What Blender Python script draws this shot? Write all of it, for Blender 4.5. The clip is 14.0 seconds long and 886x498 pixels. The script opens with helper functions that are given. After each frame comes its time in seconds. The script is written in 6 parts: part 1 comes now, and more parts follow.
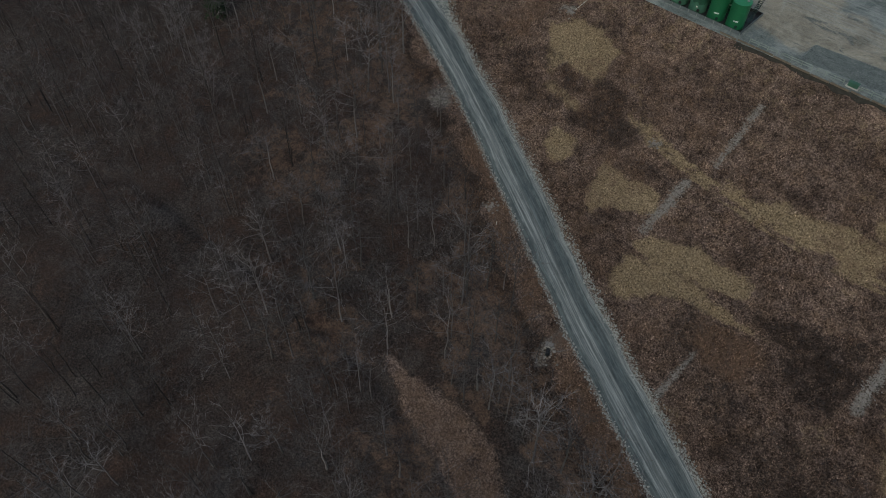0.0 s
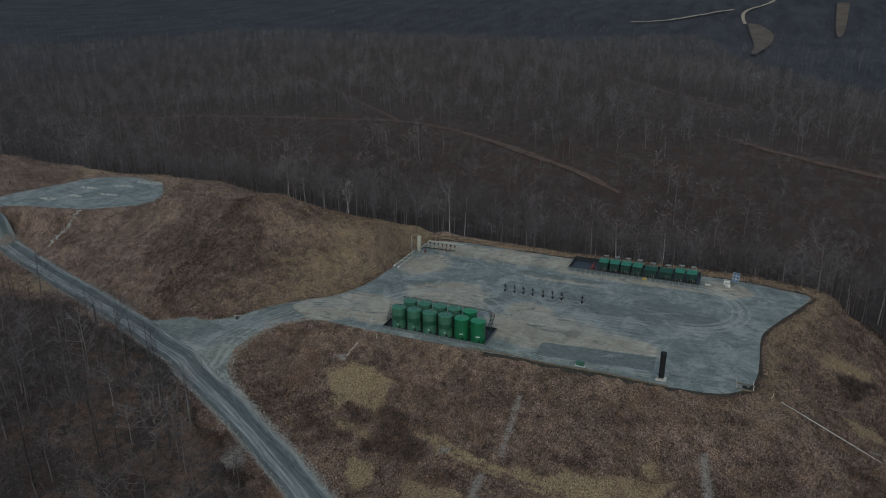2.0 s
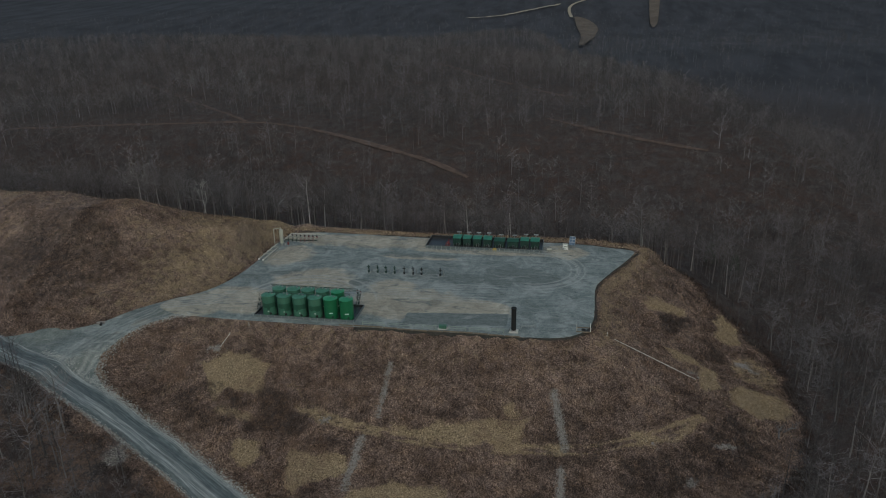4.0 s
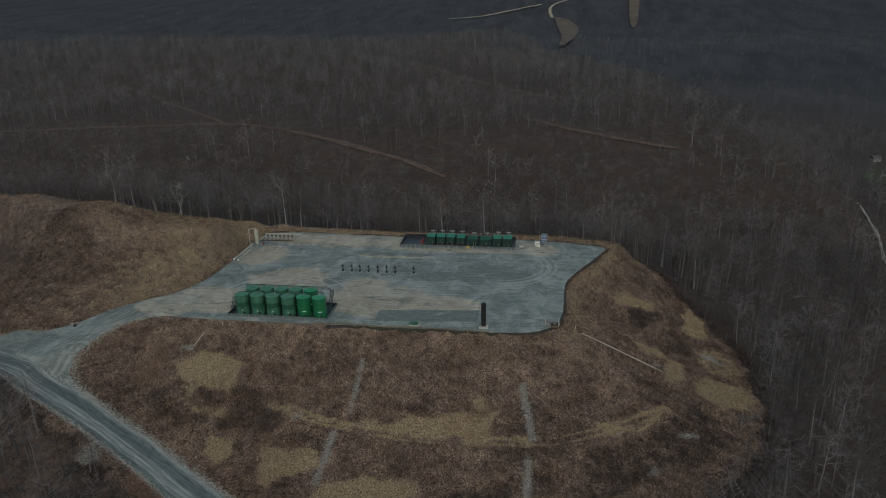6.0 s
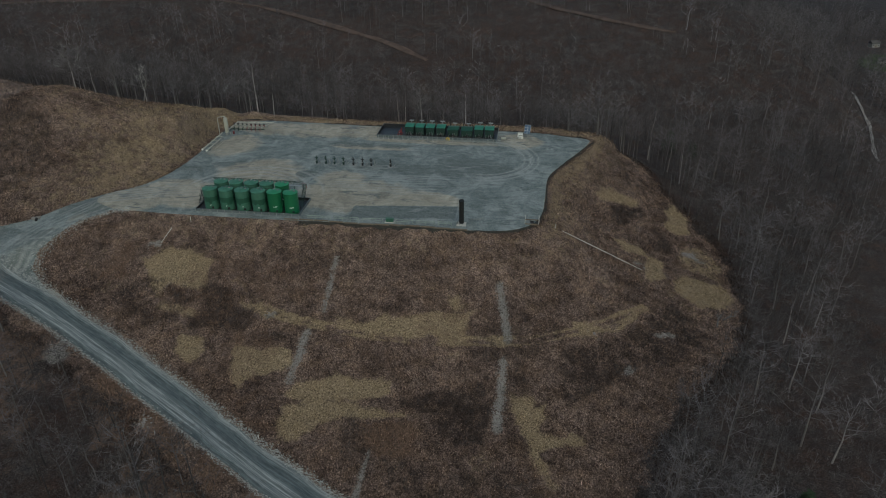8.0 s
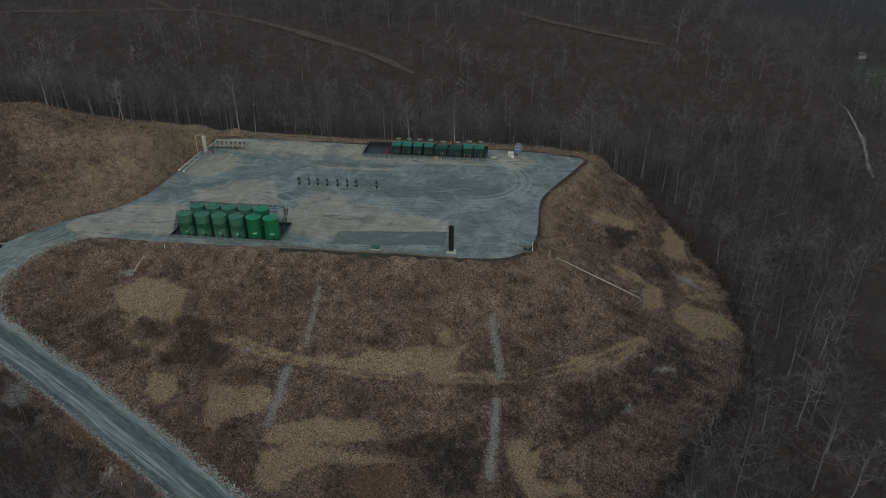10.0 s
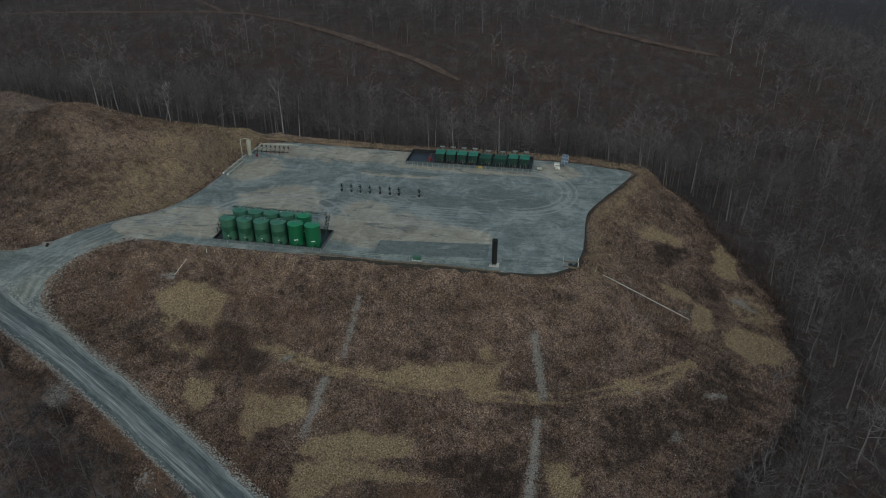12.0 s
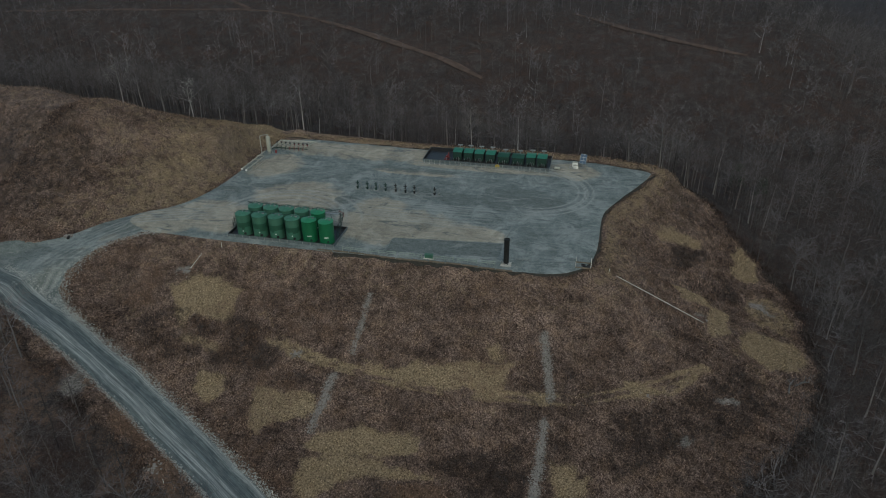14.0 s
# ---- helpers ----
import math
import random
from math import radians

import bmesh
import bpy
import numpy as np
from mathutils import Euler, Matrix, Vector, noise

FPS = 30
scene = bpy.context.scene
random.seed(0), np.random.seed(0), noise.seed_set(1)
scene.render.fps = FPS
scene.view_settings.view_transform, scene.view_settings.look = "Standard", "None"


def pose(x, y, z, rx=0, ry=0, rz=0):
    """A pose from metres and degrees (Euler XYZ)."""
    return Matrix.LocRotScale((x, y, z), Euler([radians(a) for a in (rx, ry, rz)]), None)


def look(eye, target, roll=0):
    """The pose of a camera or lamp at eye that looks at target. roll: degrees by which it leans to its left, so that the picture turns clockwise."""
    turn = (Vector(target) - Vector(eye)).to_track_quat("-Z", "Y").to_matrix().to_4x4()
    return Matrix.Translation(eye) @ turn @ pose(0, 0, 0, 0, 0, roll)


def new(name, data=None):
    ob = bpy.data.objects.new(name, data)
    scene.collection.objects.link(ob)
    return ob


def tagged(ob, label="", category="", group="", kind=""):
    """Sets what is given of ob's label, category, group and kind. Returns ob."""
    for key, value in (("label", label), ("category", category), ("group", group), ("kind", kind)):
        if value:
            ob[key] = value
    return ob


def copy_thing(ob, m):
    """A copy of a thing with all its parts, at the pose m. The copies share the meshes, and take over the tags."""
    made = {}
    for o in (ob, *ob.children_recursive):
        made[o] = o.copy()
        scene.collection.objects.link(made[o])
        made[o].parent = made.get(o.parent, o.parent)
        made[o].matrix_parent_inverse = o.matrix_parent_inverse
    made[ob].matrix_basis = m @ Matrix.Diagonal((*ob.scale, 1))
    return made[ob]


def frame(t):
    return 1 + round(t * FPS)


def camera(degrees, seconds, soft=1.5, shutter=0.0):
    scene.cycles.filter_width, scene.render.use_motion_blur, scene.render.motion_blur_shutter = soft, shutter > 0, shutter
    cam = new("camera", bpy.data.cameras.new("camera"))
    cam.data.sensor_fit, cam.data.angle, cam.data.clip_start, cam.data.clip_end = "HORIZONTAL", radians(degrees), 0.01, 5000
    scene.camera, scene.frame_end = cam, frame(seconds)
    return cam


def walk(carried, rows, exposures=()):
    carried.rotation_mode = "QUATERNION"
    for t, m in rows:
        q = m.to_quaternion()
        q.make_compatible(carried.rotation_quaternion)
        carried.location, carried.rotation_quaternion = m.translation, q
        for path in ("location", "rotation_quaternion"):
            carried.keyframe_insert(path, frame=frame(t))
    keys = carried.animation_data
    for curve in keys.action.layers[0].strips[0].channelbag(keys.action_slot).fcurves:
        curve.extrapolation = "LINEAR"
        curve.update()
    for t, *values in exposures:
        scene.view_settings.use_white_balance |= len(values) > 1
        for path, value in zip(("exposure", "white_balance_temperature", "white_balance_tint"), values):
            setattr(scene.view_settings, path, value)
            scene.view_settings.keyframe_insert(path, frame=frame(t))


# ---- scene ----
PATH = [  # seconds; eye x, y, z; yaw, pitch, roll in degrees
    (0, 42.41, -133.48, 81.58, 42.52, -50.97, 1.26),
    (0.2, 42.67, -134.34, 81.79, 42.78, -50.72, 0.99),
    (0.5, 43.14, -135.75, 82.10, 42.60, -45.04, 0.59),
    (0.6, 43.36, -136.36, 82.22, 42.38, -41.90, 0.40),
    (0.8, 43.91, -137.77, 82.41, 41.73, -35.57, 0.23),
    (1, 44.60, -139.30, 82.39, 41.09, -29.38, -0.07),
    (1.1, 45.05, -140.05, 82.27, 40.79, -26.34, -0.36),
    (1.3, 46.16, -141.50, 81.81, 40.64, -21.70, -0.36),
    (1.5, 47.59, -142.87, 81.20, 40.75, -19.79, -0.62),
    (1.7, 49.40, -144.09, 80.57, 40.19, -19.56, -0.71),
    (1.8, 50.23, -144.72, 80.27, 36.70, -19.55, -0.83),
    (1.9, 50.95, -145.40, 80.01, 30.81, -19.60, -0.91),
    (2, 51.47, -146.13, 79.79, 22.59, -19.72, -0.07),
    (2.1, 51.74, -146.91, 79.61, 13.90, -19.81, -0.43),
    (2.3, 51.54, -148.64, 79.39, 12.44, -19.81, -1.09),
    (2.5, 51.13, -150.39, 79.28, 11.92, -19.75, -0.56),
    (3, 52.37, -154.00, 79.41, 11.35, -19.82, -0.63),
    (5.5, 58.94, -162.41, 79.50, 9.46, -19.99, -1.22),
    (6, 59.71, -161.71, 79.66, 9.16, -19.90, -1.27),
    (6.5, 60.19, -160.39, 79.56, 8.86, -19.77, -1.26),
    (6.8, 60.47, -159.79, 78.97, 8.75, -20.87, -1.34),
    (7, 60.60, -159.19, 78.78, 8.68, -23.81, -1.03),
    (7.2, 60.71, -158.28, 78.93, 8.60, -27.19, -0.85),
    (7.5, 60.81, -156.53, 79.49, 8.39, -29.52, -0.59),
    (8, 60.85, -154.05, 79.61, 8.04, -29.44, -0.45),
    (10.5, 58.30, -142.59, 79.84, 6.70, -28.72, 0.03),
    (11, 57.64, -141.47, 79.79, 8.17, -28.61, 0.13),
    (11.5, 57.26, -140.91, 79.80, 9.37, -28.54, 0.19),
    (12, 57.19, -140.53, 79.67, 10.27, -28.48, 0.12),
    (12.5, 57.38, -140.27, 79.66, 11.08, -28.49, 0.06),
    (13, 58.01, -140.08, 79.44, 11.74, -28.48, -0.11),
    (13.5, 59.16, -139.82, 79.41, 12.33, -28.52, -0.20),
    (14, 60.74, -139.48, 79.42, 12.88, -28.59, -0.23),
]


def aim(x, y, z, yaw, pitch, roll):
    m = Matrix.Rotation(radians(yaw), 4, "Z") @ Matrix.Rotation(radians(90 + pitch), 4, "X") @ Matrix.Rotation(radians(roll), 4, "Z")
    return Matrix.Translation((x, y, z)) @ m


cam = camera(65.01, 14.0, soft=1.0)
walk(cam, [(row[0], aim(*row[1:])) for row in PATH], exposures=[(0, -0.32, 7200, 0), (0.25, -0.32, 7000, -1), (0.5, -0.32, 6750, -2), (2.5, -0.32, 6700, -2), (5.3, -0.32, 7150, -3), (8, -0.32, 6900, -4), (11, -0.32, 6820, -5), (14, -0.32, 6850, -5)])

# --- daylight: a dull, veiled sky and a weak broad sun from the south-west ---
world = bpy.data.worlds.new("world")
scene.world = world
world.use_nodes = True
wn, wl = world.node_tree.nodes, world.node_tree.links
sky = wn.new("ShaderNodeTexSky")
sky.sky_type, sky.sun_disc = "NISHITA", False
sky.sun_elevation, sky.sun_rotation = radians(45), radians(164)
sky.air_density, sky.dust_density = 1.0, 2.0
wn["Background"].inputs["Strength"].default_value = 0.13
wl.new(sky.outputs["Color"], wn["Background"].inputs["Color"])
sun = new("sun", bpy.data.lights.new("sun", "SUN"))
sun.data.energy, sun.data.angle, sun.data.color = 0.8, radians(35), (1.0, 0.97, 0.93)
sun.matrix_world = look((25, -85, 90), (0, 0, 0))

# --- materials ---
def node_mat(name, rough=0.8, metal=0.0):
    m = bpy.data.materials.new(name)
    m.use_nodes = True
    b = m.node_tree.nodes["Principled BSDF"]
    b.inputs["Roughness"].default_value, b.inputs["Metallic"].default_value = rough, metal
    if rough > 0.7:
        b.inputs["Specular IOR Level"].default_value = 0.25
    return m, m.node_tree.nodes, m.node_tree.links, b


def coords(n):
    g = n.new("ShaderNodeNewGeometry")
    return g.outputs["Position"]


def noise_node(n, l, vec, scale, detail=4, rough=0.6, stretch=None, swirl=0.0):
    if stretch:
        mp = n.new("ShaderNodeMapping")
        mp.inputs["Scale"].default_value = stretch
        l.new(vec, mp.inputs["Vector"])
        vec = mp.outputs["Vector"]
    t = n.new("ShaderNodeTexNoise")
    t.inputs["Scale"].default_value, t.inputs["Detail"].default_value, t.inputs["Roughness"].default_value = scale, detail, rough
    t.inputs["Distortion"].default_value = swirl
    l.new(vec, t.inputs["Vector"])
    return t.outputs["Fac"]


def ramp(n, l, fac, stops):
    r = n.new("ShaderNodeValToRGB")
    e = r.color_ramp.elements
    while len(e) < len(stops):
        e.new(0.5)
    for k, (p, c) in zip(e, stops):
        k.position, k.color = p, (*c, 1)
    l.new(fac, r.inputs["Fac"])
    return r.outputs["Color"]


def mix(n, l, fac, a, b, mode="MIX"):
    m = n.new("ShaderNodeMix")
    m.data_type, m.blend_type = "RGBA", mode
    for key, v in ((0, fac), (6, a), (7, b)):
        if isinstance(v, (int, float)):
            m.inputs[key].default_value = v
        elif isinstance(v, tuple):
            m.inputs[key].default_value = (*v, 1)
        else:
            l.new(v, m.inputs[key])
    return m.outputs[2]


def math_node(n, l, op, a, b=0.0):
    m = n.new("ShaderNodeMath")
    m.operation = op
    for key, v in ((0, a), (1, b)):
        if isinstance(v, (int, float)):
            m.inputs[key].default_value = v
        else:
            l.new(v, m.inputs[key])
    return m.outputs[0]


def bump(n, l, b, height, strength, dist):
    k = n.new("ShaderNodeBump")
    k.inputs["Strength"].default_value, k.inputs["Distance"].default_value = strength, dist
    l.new(height, k.inputs["Height"])
    l.new(k.outputs["Normal"], b.inputs["Normal"])


def attr(n, name):
    a = n.new("ShaderNodeAttribute")
    a.attribute_name = name
    return a


def worn(name, colour, rough=0.5, metal=0.0, spread=0.25, scale=1.5, streak=True):
    """Painted or bare metal, concrete and the like: a colour with grain, stains and run-down streaks."""
    m, n, l, b = node_mat(name, rough, metal)
    p = coords(n)
    big = noise_node(n, l, p, scale, 5, 0.65, (1, 1, 0.25) if streak else None)
    fine = noise_node(n, l, p, scale * 14, 3)
    both = math_node(n, l, "ADD", math_node(n, l, "MULTIPLY", big, 0.7), math_node(n, l, "MULTIPLY", fine, 0.3))
    lo, hi = tuple(c * (1 - spread) for c in colour), tuple(min(1, c * (1 + spread)) for c in colour)
    l.new(ramp(n, l, both, [(0.3, lo), (0.7, hi)]), b.inputs["Base Color"])
    bump(n, l, b, fine, 0.15, 0.01)
    return m


def land_material(name, tuft=False):
    """Dead weeds, straw, brush and leaf litter by the zones stored on the mesh."""
    m, n, l, b = node_mat(name, 0.95)
    p = coords(n)
    z, z2 = attr(n, "zone"), attr(n, "zone_b")
    sep, sep2 = n.new("ShaderNodeSeparateColor"), n.new("ShaderNodeSeparateColor")
    l.new(z.outputs["Color"], sep.inputs["Color"])
    l.new(z2.outputs["Color"], sep2.inputs["Color"])
    fine = noise_node(n, l, p, 3.0, 7, 0.85)
    ragged = noise_node(n, l, p, 0.45, 9, 0.86)
    mid = noise_node(n, l, p, 0.28, 5, 0.65)
    big = noise_node(n, l, p, 0.05, 4, 0.6)
    weeds = ramp(n, l, fine, [(0.43, (0.025, 0.0165, 0.0150)), (0.5, (0.111, 0.079, 0.069)), (0.57, (0.365, 0.278, 0.238))])
    rusty = ramp(n, l, fine, [(0.40, (0.036, 0.024, 0.018)), (0.58, (0.27, 0.188, 0.140))])
    weeds = mix(n, l, 0.35, weeds, ramp(n, l, noise_node(n, l, p, 0.9, 6, 0.75, (1, 1, 0.4)), [(0.42, (0.040, 0.027, 0.024)), (0.58, (0.195, 0.146, 0.126))]))
    c = mix(n, l, ramp(n, l, mid, [(0.45, (0, 0, 0)), (0.68, (0.7, 0.7, 0.7))]), weeds, rusty)
    straw = ramp(n, l, fine, [(0.41, (0.080, 0.059, 0.037)), (0.485, (0.270, 0.205, 0.130)), (0.60, (0.47, 0.365, 0.243))])
    brush = ramp(n, l, fine, [(0.40, (0.014, 0.010, 0.0095)), (0.62, (0.088, 0.064, 0.056))])
    litter = ramp(n, l, fine, [(0.40, (0.008, 0.0065, 0.0065)), (0.5, (0.028, 0.0226, 0.0220)), (0.62, (0.088, 0.071, 0.067))])
    litter = mix(n, l, ramp(n, l, big, [(0.4, (0, 0, 0)), (0.65, (0.55, 0.55, 0.55))]), litter, (0.056, 0.036, 0.031))
    drift = noise_node(n, l, p, 0.16, 6, 0.72)
    litter = mix(n, l, ramp(n, l, drift, [(0.48, (0, 0, 0)), (0.64, (0.75, 0.75, 0.75))]), litter, ramp(n, l, fine, [(0.42, (0.018, 0.017, 0.018)), (0.60, (0.125, 0.117, 0.118))]))
    litter = mix(n, l, ramp(n, l, drift, [(0.34, (0.7, 0.7, 0.7)), (0.47, (0, 0, 0))]), litter, ramp(n, l, fine, [(0.42, (0.030, 0.017, 0.013)), (0.60, (0.115, 0.066, 0.050))]))
    rock = ramp(n, l, noise_node(n, l, p, 3.5, 4, 0.8), [(0.42, (0.048, 0.046, 0.042)), (0.58, (0.355, 0.332, 0.312))])
    edge = math_node(n, l, "MULTIPLY", math_node(n, l, "SUBTRACT", ragged, 0.5), 2.2)

    def weight(w):
        return ramp(n, l, math_node(n, l, "ADD", w, edge), [(0.34, (0, 0, 0)), (0.72, (0.9, 0.9, 0.9))])

    tint = noise_node(n, l, p, 0.085, 7, 0.7)
    c = mix(n, l, 1.0, c, ramp(n, l, tint, [(0.36, (0.70, 0.68, 0.68)), (0.5, (0.98, 0.97, 0.96)), (0.64, (1.25, 1.24, 1.23))]), "MULTIPLY")
    clump = noise_node(n, l, p, 0.33, 7, 0.74)
    c = mix(n, l, 1.0, c, ramp(n, l, clump, [(0.38, (0.66, 0.64, 0.64)), (0.47, (1.04, 1.03, 1.02)), (0.62, (1.42, 1.40, 1.38))]), "MULTIPLY")
    c = mix(n, l, weight(sep.outputs["Red"]), c, straw)
    c = mix(n, l, weight(sep.outputs["Green"]), c, brush)
    c = mix(n, l, weight(sep.outputs["Blue"]), c, litter)
    c = mix(n, l, weight(math_node(n, l, "MULTIPLY", sep2.outputs["Red"], 0.85)), c, rock)
    c = mix(n, l, weight(sep2.outputs["Green"]), c, mix(n, l, 0.5, rusty, (0.180, 0.112, 0.082)))
    # distant leafless treetops, their grey tinted blue to paint in haze
    hazy_canopy = ramp(n, l, noise_node(n, l, p, 0.02, 5, 0.6, (1.0, 0.25, 1.0)), [(0.36, (0.024, 0.0245, 0.029)), (0.64, (0.046, 0.046, 0.054))])
    c = mix(n, l, sep2.outputs["Blue"], c, hazy_canopy)
    if tuft:
        c = mix(n, l, 1.0, c, ramp(n, l, n["Geometry"].outputs["Random Per Island"], [(0, (0.32, 0.30, 0.29)), (0.5, (0.85, 0.83, 0.82)), (0.80, (1.55, 1.54, 1.53)), (1, (2.15, 2.15, 2.13))]), "MULTIPLY")
    else:
        bump(n, l, b, fine, 0.8, 0.5)
        l.new(math_node(n, l, "SUBTRACT", 0.8, math_node(n, l, "MULTIPLY", sep2.outputs["Blue"], 0.8)), n["Bump"].inputs["Strength"])
    l.new(c, b.inputs["Base Color"])
    return m


def gravel_material(name, pad=False, across=False):
    m, n, l, b = node_mat(name, 0.92)
    p = coords(n)
    fine = noise_node(n, l, p, 3.2, 6, 0.85)
    blotch = noise_node(n, l, p, 0.16, 9, 0.74, (0.9, 0.62, 1), 0.9)
    grit = noise_node(n, l, p, 0.85, 7, 0.78, (0.6, 1, 1))
    c = ramp(n, l, blotch, [(0.36, (0.064, 0.084, 0.087)), (0.48, (0.128, 0.158, 0.157)), (0.62, (0.245, 0.272, 0.262))])
    if pad:
        tone, damp, wheel = attr(n, "tone"), attr(n, "damp"), attr(n, "wheel")
        tan = ramp(n, l, blotch, [(0.36, (0.185, 0.160, 0.120)), (0.50, (0.305, 0.265, 0.200)), (0.64, (0.43, 0.380, 0.30))])
        rag = math_node(n, l, "MULTIPLY", math_node(n, l, "SUBTRACT", noise_node(n, l, p, 0.30, 9, 0.75), 0.5), 1.45)
        c = mix(n, l, ramp(n, l, math_node(n, l, "ADD", tone.outputs["Fac"], rag), [(0.24, (0, 0, 0)), (0.74, (1, 1, 1))]), c, tan)
        dirty = math_node(n, l, "ADD", damp.outputs["Fac"], math_node(n, l, "MULTIPLY", rag, 0.6))
        c = mix(n, l, ramp(n, l, dirty, [(0.40, (0, 0, 0)), (0.56, (0.85, 0.85, 0.85))]), c, (0.066, 0.085, 0.086))
        spots = noise_node(n, l, p, 0.22, 8, 0.70, (0.45, 1.1, 1), 1.2)
        c = mix(n, l, ramp(n, l, spots, [(0.56, (0, 0, 0)), (0.61, (0.75, 0.75, 0.75))]), c, (0.058, 0.075, 0.082))
        drag = noise_node(n, l, p, 0.55, 7, 0.72, (0.14, 1.0, 1), 0.5)
        c = mix(n, l, 1.0, c, ramp(n, l, drag, [(0.36, (0.74, 0.76, 0.79)), (0.48, (0.98, 0.99, 1.0)), (0.64, (1.18, 1.17, 1.15))]), "MULTIPLY")
        c = mix(n, l, ramp(n, l, spots, [(0.36, (0.5, 0.5, 0.5)), (0.42, (0, 0, 0))]), c, (0.30, 0.315, 0.295))
        c = mix(n, l, math_node(n, l, "MULTIPLY", wheel.outputs["Fac"], 0.78), c, (0.36, 0.37, 0.35))
        c = mix(n, l, 1.0, c, (1.13, 1.14, 1.18), "MULTIPLY")
    c = mix(n, l, 0.18, c, ramp(n, l, grit, [(0.42, (0.045, 0.058, 0.056)), (0.58, (0.33, 0.345, 0.315))]))
    c = mix(n, l, 0.20, c, ramp(n, l, fine, [(0.40, (0.03, 0.035, 0.035)), (0.60, (0.46, 0.475, 0.455))]))
    if across:
        a, s = attr(n, "across"), attr(n, "along")
        cmb = n.new("ShaderNodeCombineXYZ")
        l.new(math_node(n, l, "MULTIPLY", a.outputs["Fac"], 9.0), cmb.inputs["X"])
        l.new(math_node(n, l, "MULTIPLY", s.outputs["Fac"], 0.22), cmb.inputs["Y"])
        lines = noise_node(n, l, cmb.outputs["Vector"], 1.5, 7, 0.75)
        wob = math_node(n, l, "ADD", a.outputs["Fac"], math_node(n, l, "MULTIPLY", math_node(n, l, "SUBTRACT", lines, 0.5), 0.12))
        ruts = ramp(n, l, wob, [(0.0, (0.16, 0.168, 0.16)), (0.05, (0.085, 0.102, 0.104)), (0.16, (0.098, 0.118, 0.121)), (0.21, (0.31, 0.325, 0.315)), (0.27, (0.19, 0.207, 0.205)),
                                (0.34, (0.33, 0.345, 0.335)), (0.41, (0.17, 0.188, 0.188)), (0.46, (0.30, 0.315, 0.305)), (0.52, (0.090, 0.110, 0.114)), (0.60, (0.074, 0.093, 0.099)),
                                (0.74, (0.070, 0.090, 0.096)), (0.80, (0.13, 0.150, 0.152)), (0.87, (0.30, 0.31, 0.295))])
        cmb2 = n.new("ShaderNodeCombineXYZ")
        l.new(math_node(n, l, "MULTIPLY", a.outputs["Fac"], 20.0), cmb2.inputs["X"])
        l.new(math_node(n, l, "MULTIPLY", s.outputs["Fac"], 0.05), cmb2.inputs["Y"])
        scratch = noise_node(n, l, cmb2.outputs["Vector"], 1.6, 5, 0.7)
        ruts = mix(n, l, 1.0, ruts, ramp(n, l, scratch, [(0.38, (0.42, 0.44, 0.46)), (0.5, (0.95, 0.96, 0.97)), (0.62, (1.9, 1.88, 1.84))]), "MULTIPLY")
        ruts = mix(n, l, 0.20, ruts, ramp(n, l, lines, [(0.40, (0.05, 0.065, 0.07)), (0.60, (0.36, 0.385, 0.38))]))
        c = mix(n, l, 1.0, mix(n, l, 0.80, c, ruts), (0.84, 0.86, 0.89), "MULTIPLY")
    l.new(c, b.inputs["Base Color"])
    bump(n, l, b, fine, 0.5, 0.06)
    return m


def bark_material(name, lo, hi):
    m, n, l, b = node_mat(name, 0.95)
    p = coords(n)
    f = noise_node(n, l, p, 1.2, 4, 0.7, (1, 1, 0.4))
    c = ramp(n, l, f, [(0.3, lo), (0.7, hi)])
    o = n.new("ShaderNodeObjectInfo")
    g = n["Geometry"].outputs["Random Per Island"]
    own = math_node(n, l, "FRACT", math_node(n, l, "ADD", attr(n, "tree_tone").outputs["Fac"], o.outputs["Random"]))
    t = math_node(n, l, "ADD", math_node(n, l, "MULTIPLY", g, 0.32), math_node(n, l, "MULTIPLY", own, 0.68))
    c = mix(n, l, 0.75, c, ramp(n, l, t, [(0.15, tuple(0.4 * v for v in lo)), (0.5, lo), (0.8, hi), (0.96, tuple(1.12 * v for v in hi))]), "MIX")
    stand = noise_node(n, l, p, 0.12, 3, 0.6, (1, 1, 0.12))
    c = mix(n, l, 1.0, c, ramp(n, l, stand, [(0.32, (0.34, 0.34, 0.35)), (0.5, (0.98, 0.98, 1.0)), (0.60, (1.32, 1.32, 1.36)), (0.72, (1.6, 1.62, 1.68))]), "MULTIPLY")
    patch = noise_node(n, l, p, 0.018, 4, 0.6)
    c = mix(n, l, ramp(n, l, patch, [(0.42, (0, 0, 0)), (0.60, (0.28, 0.28, 0.28))]), c, tuple(0.62 * v for v in (hi[0] * 0.78, hi[1] * 0.60, hi[2] * 0.56)))
    l.new(c, b.inputs["Base Color"])
    return m


M_LAND = land_material("dead_weeds_and_litter")
M_TUFT = land_material("dry_stalks", True)
M_PAD = gravel_material("compacted_gravel", True)
M_ROAD = gravel_material("road_gravel", False, True)
M_DIRT = worn("pale_dirt", (0.33, 0.285, 0.215), 0.95, 0, 0.35, 0.5, False)
M_CLEARED = worn("cleared_brown_ground", (0.105, 0.083, 0.066), 0.95, 0, 0.35, 0.02, False)
# dark for the drain soil, and for bank shade painted along the right edge
M_SOIL_SHADE = worn("dark_soil_and_shade", (0.040, 0.037, 0.032), 0.9, 0, 0.5, 1.2, False)
M_LAWN = worn("dull_green_lawn", (0.052, 0.062, 0.030), 0.95, 0, 0.3, 0.1, False)
M_TRACK = worn("earth_track", (0.094, 0.067, 0.057), 0.95, 0, 0.55, 0.25, False)
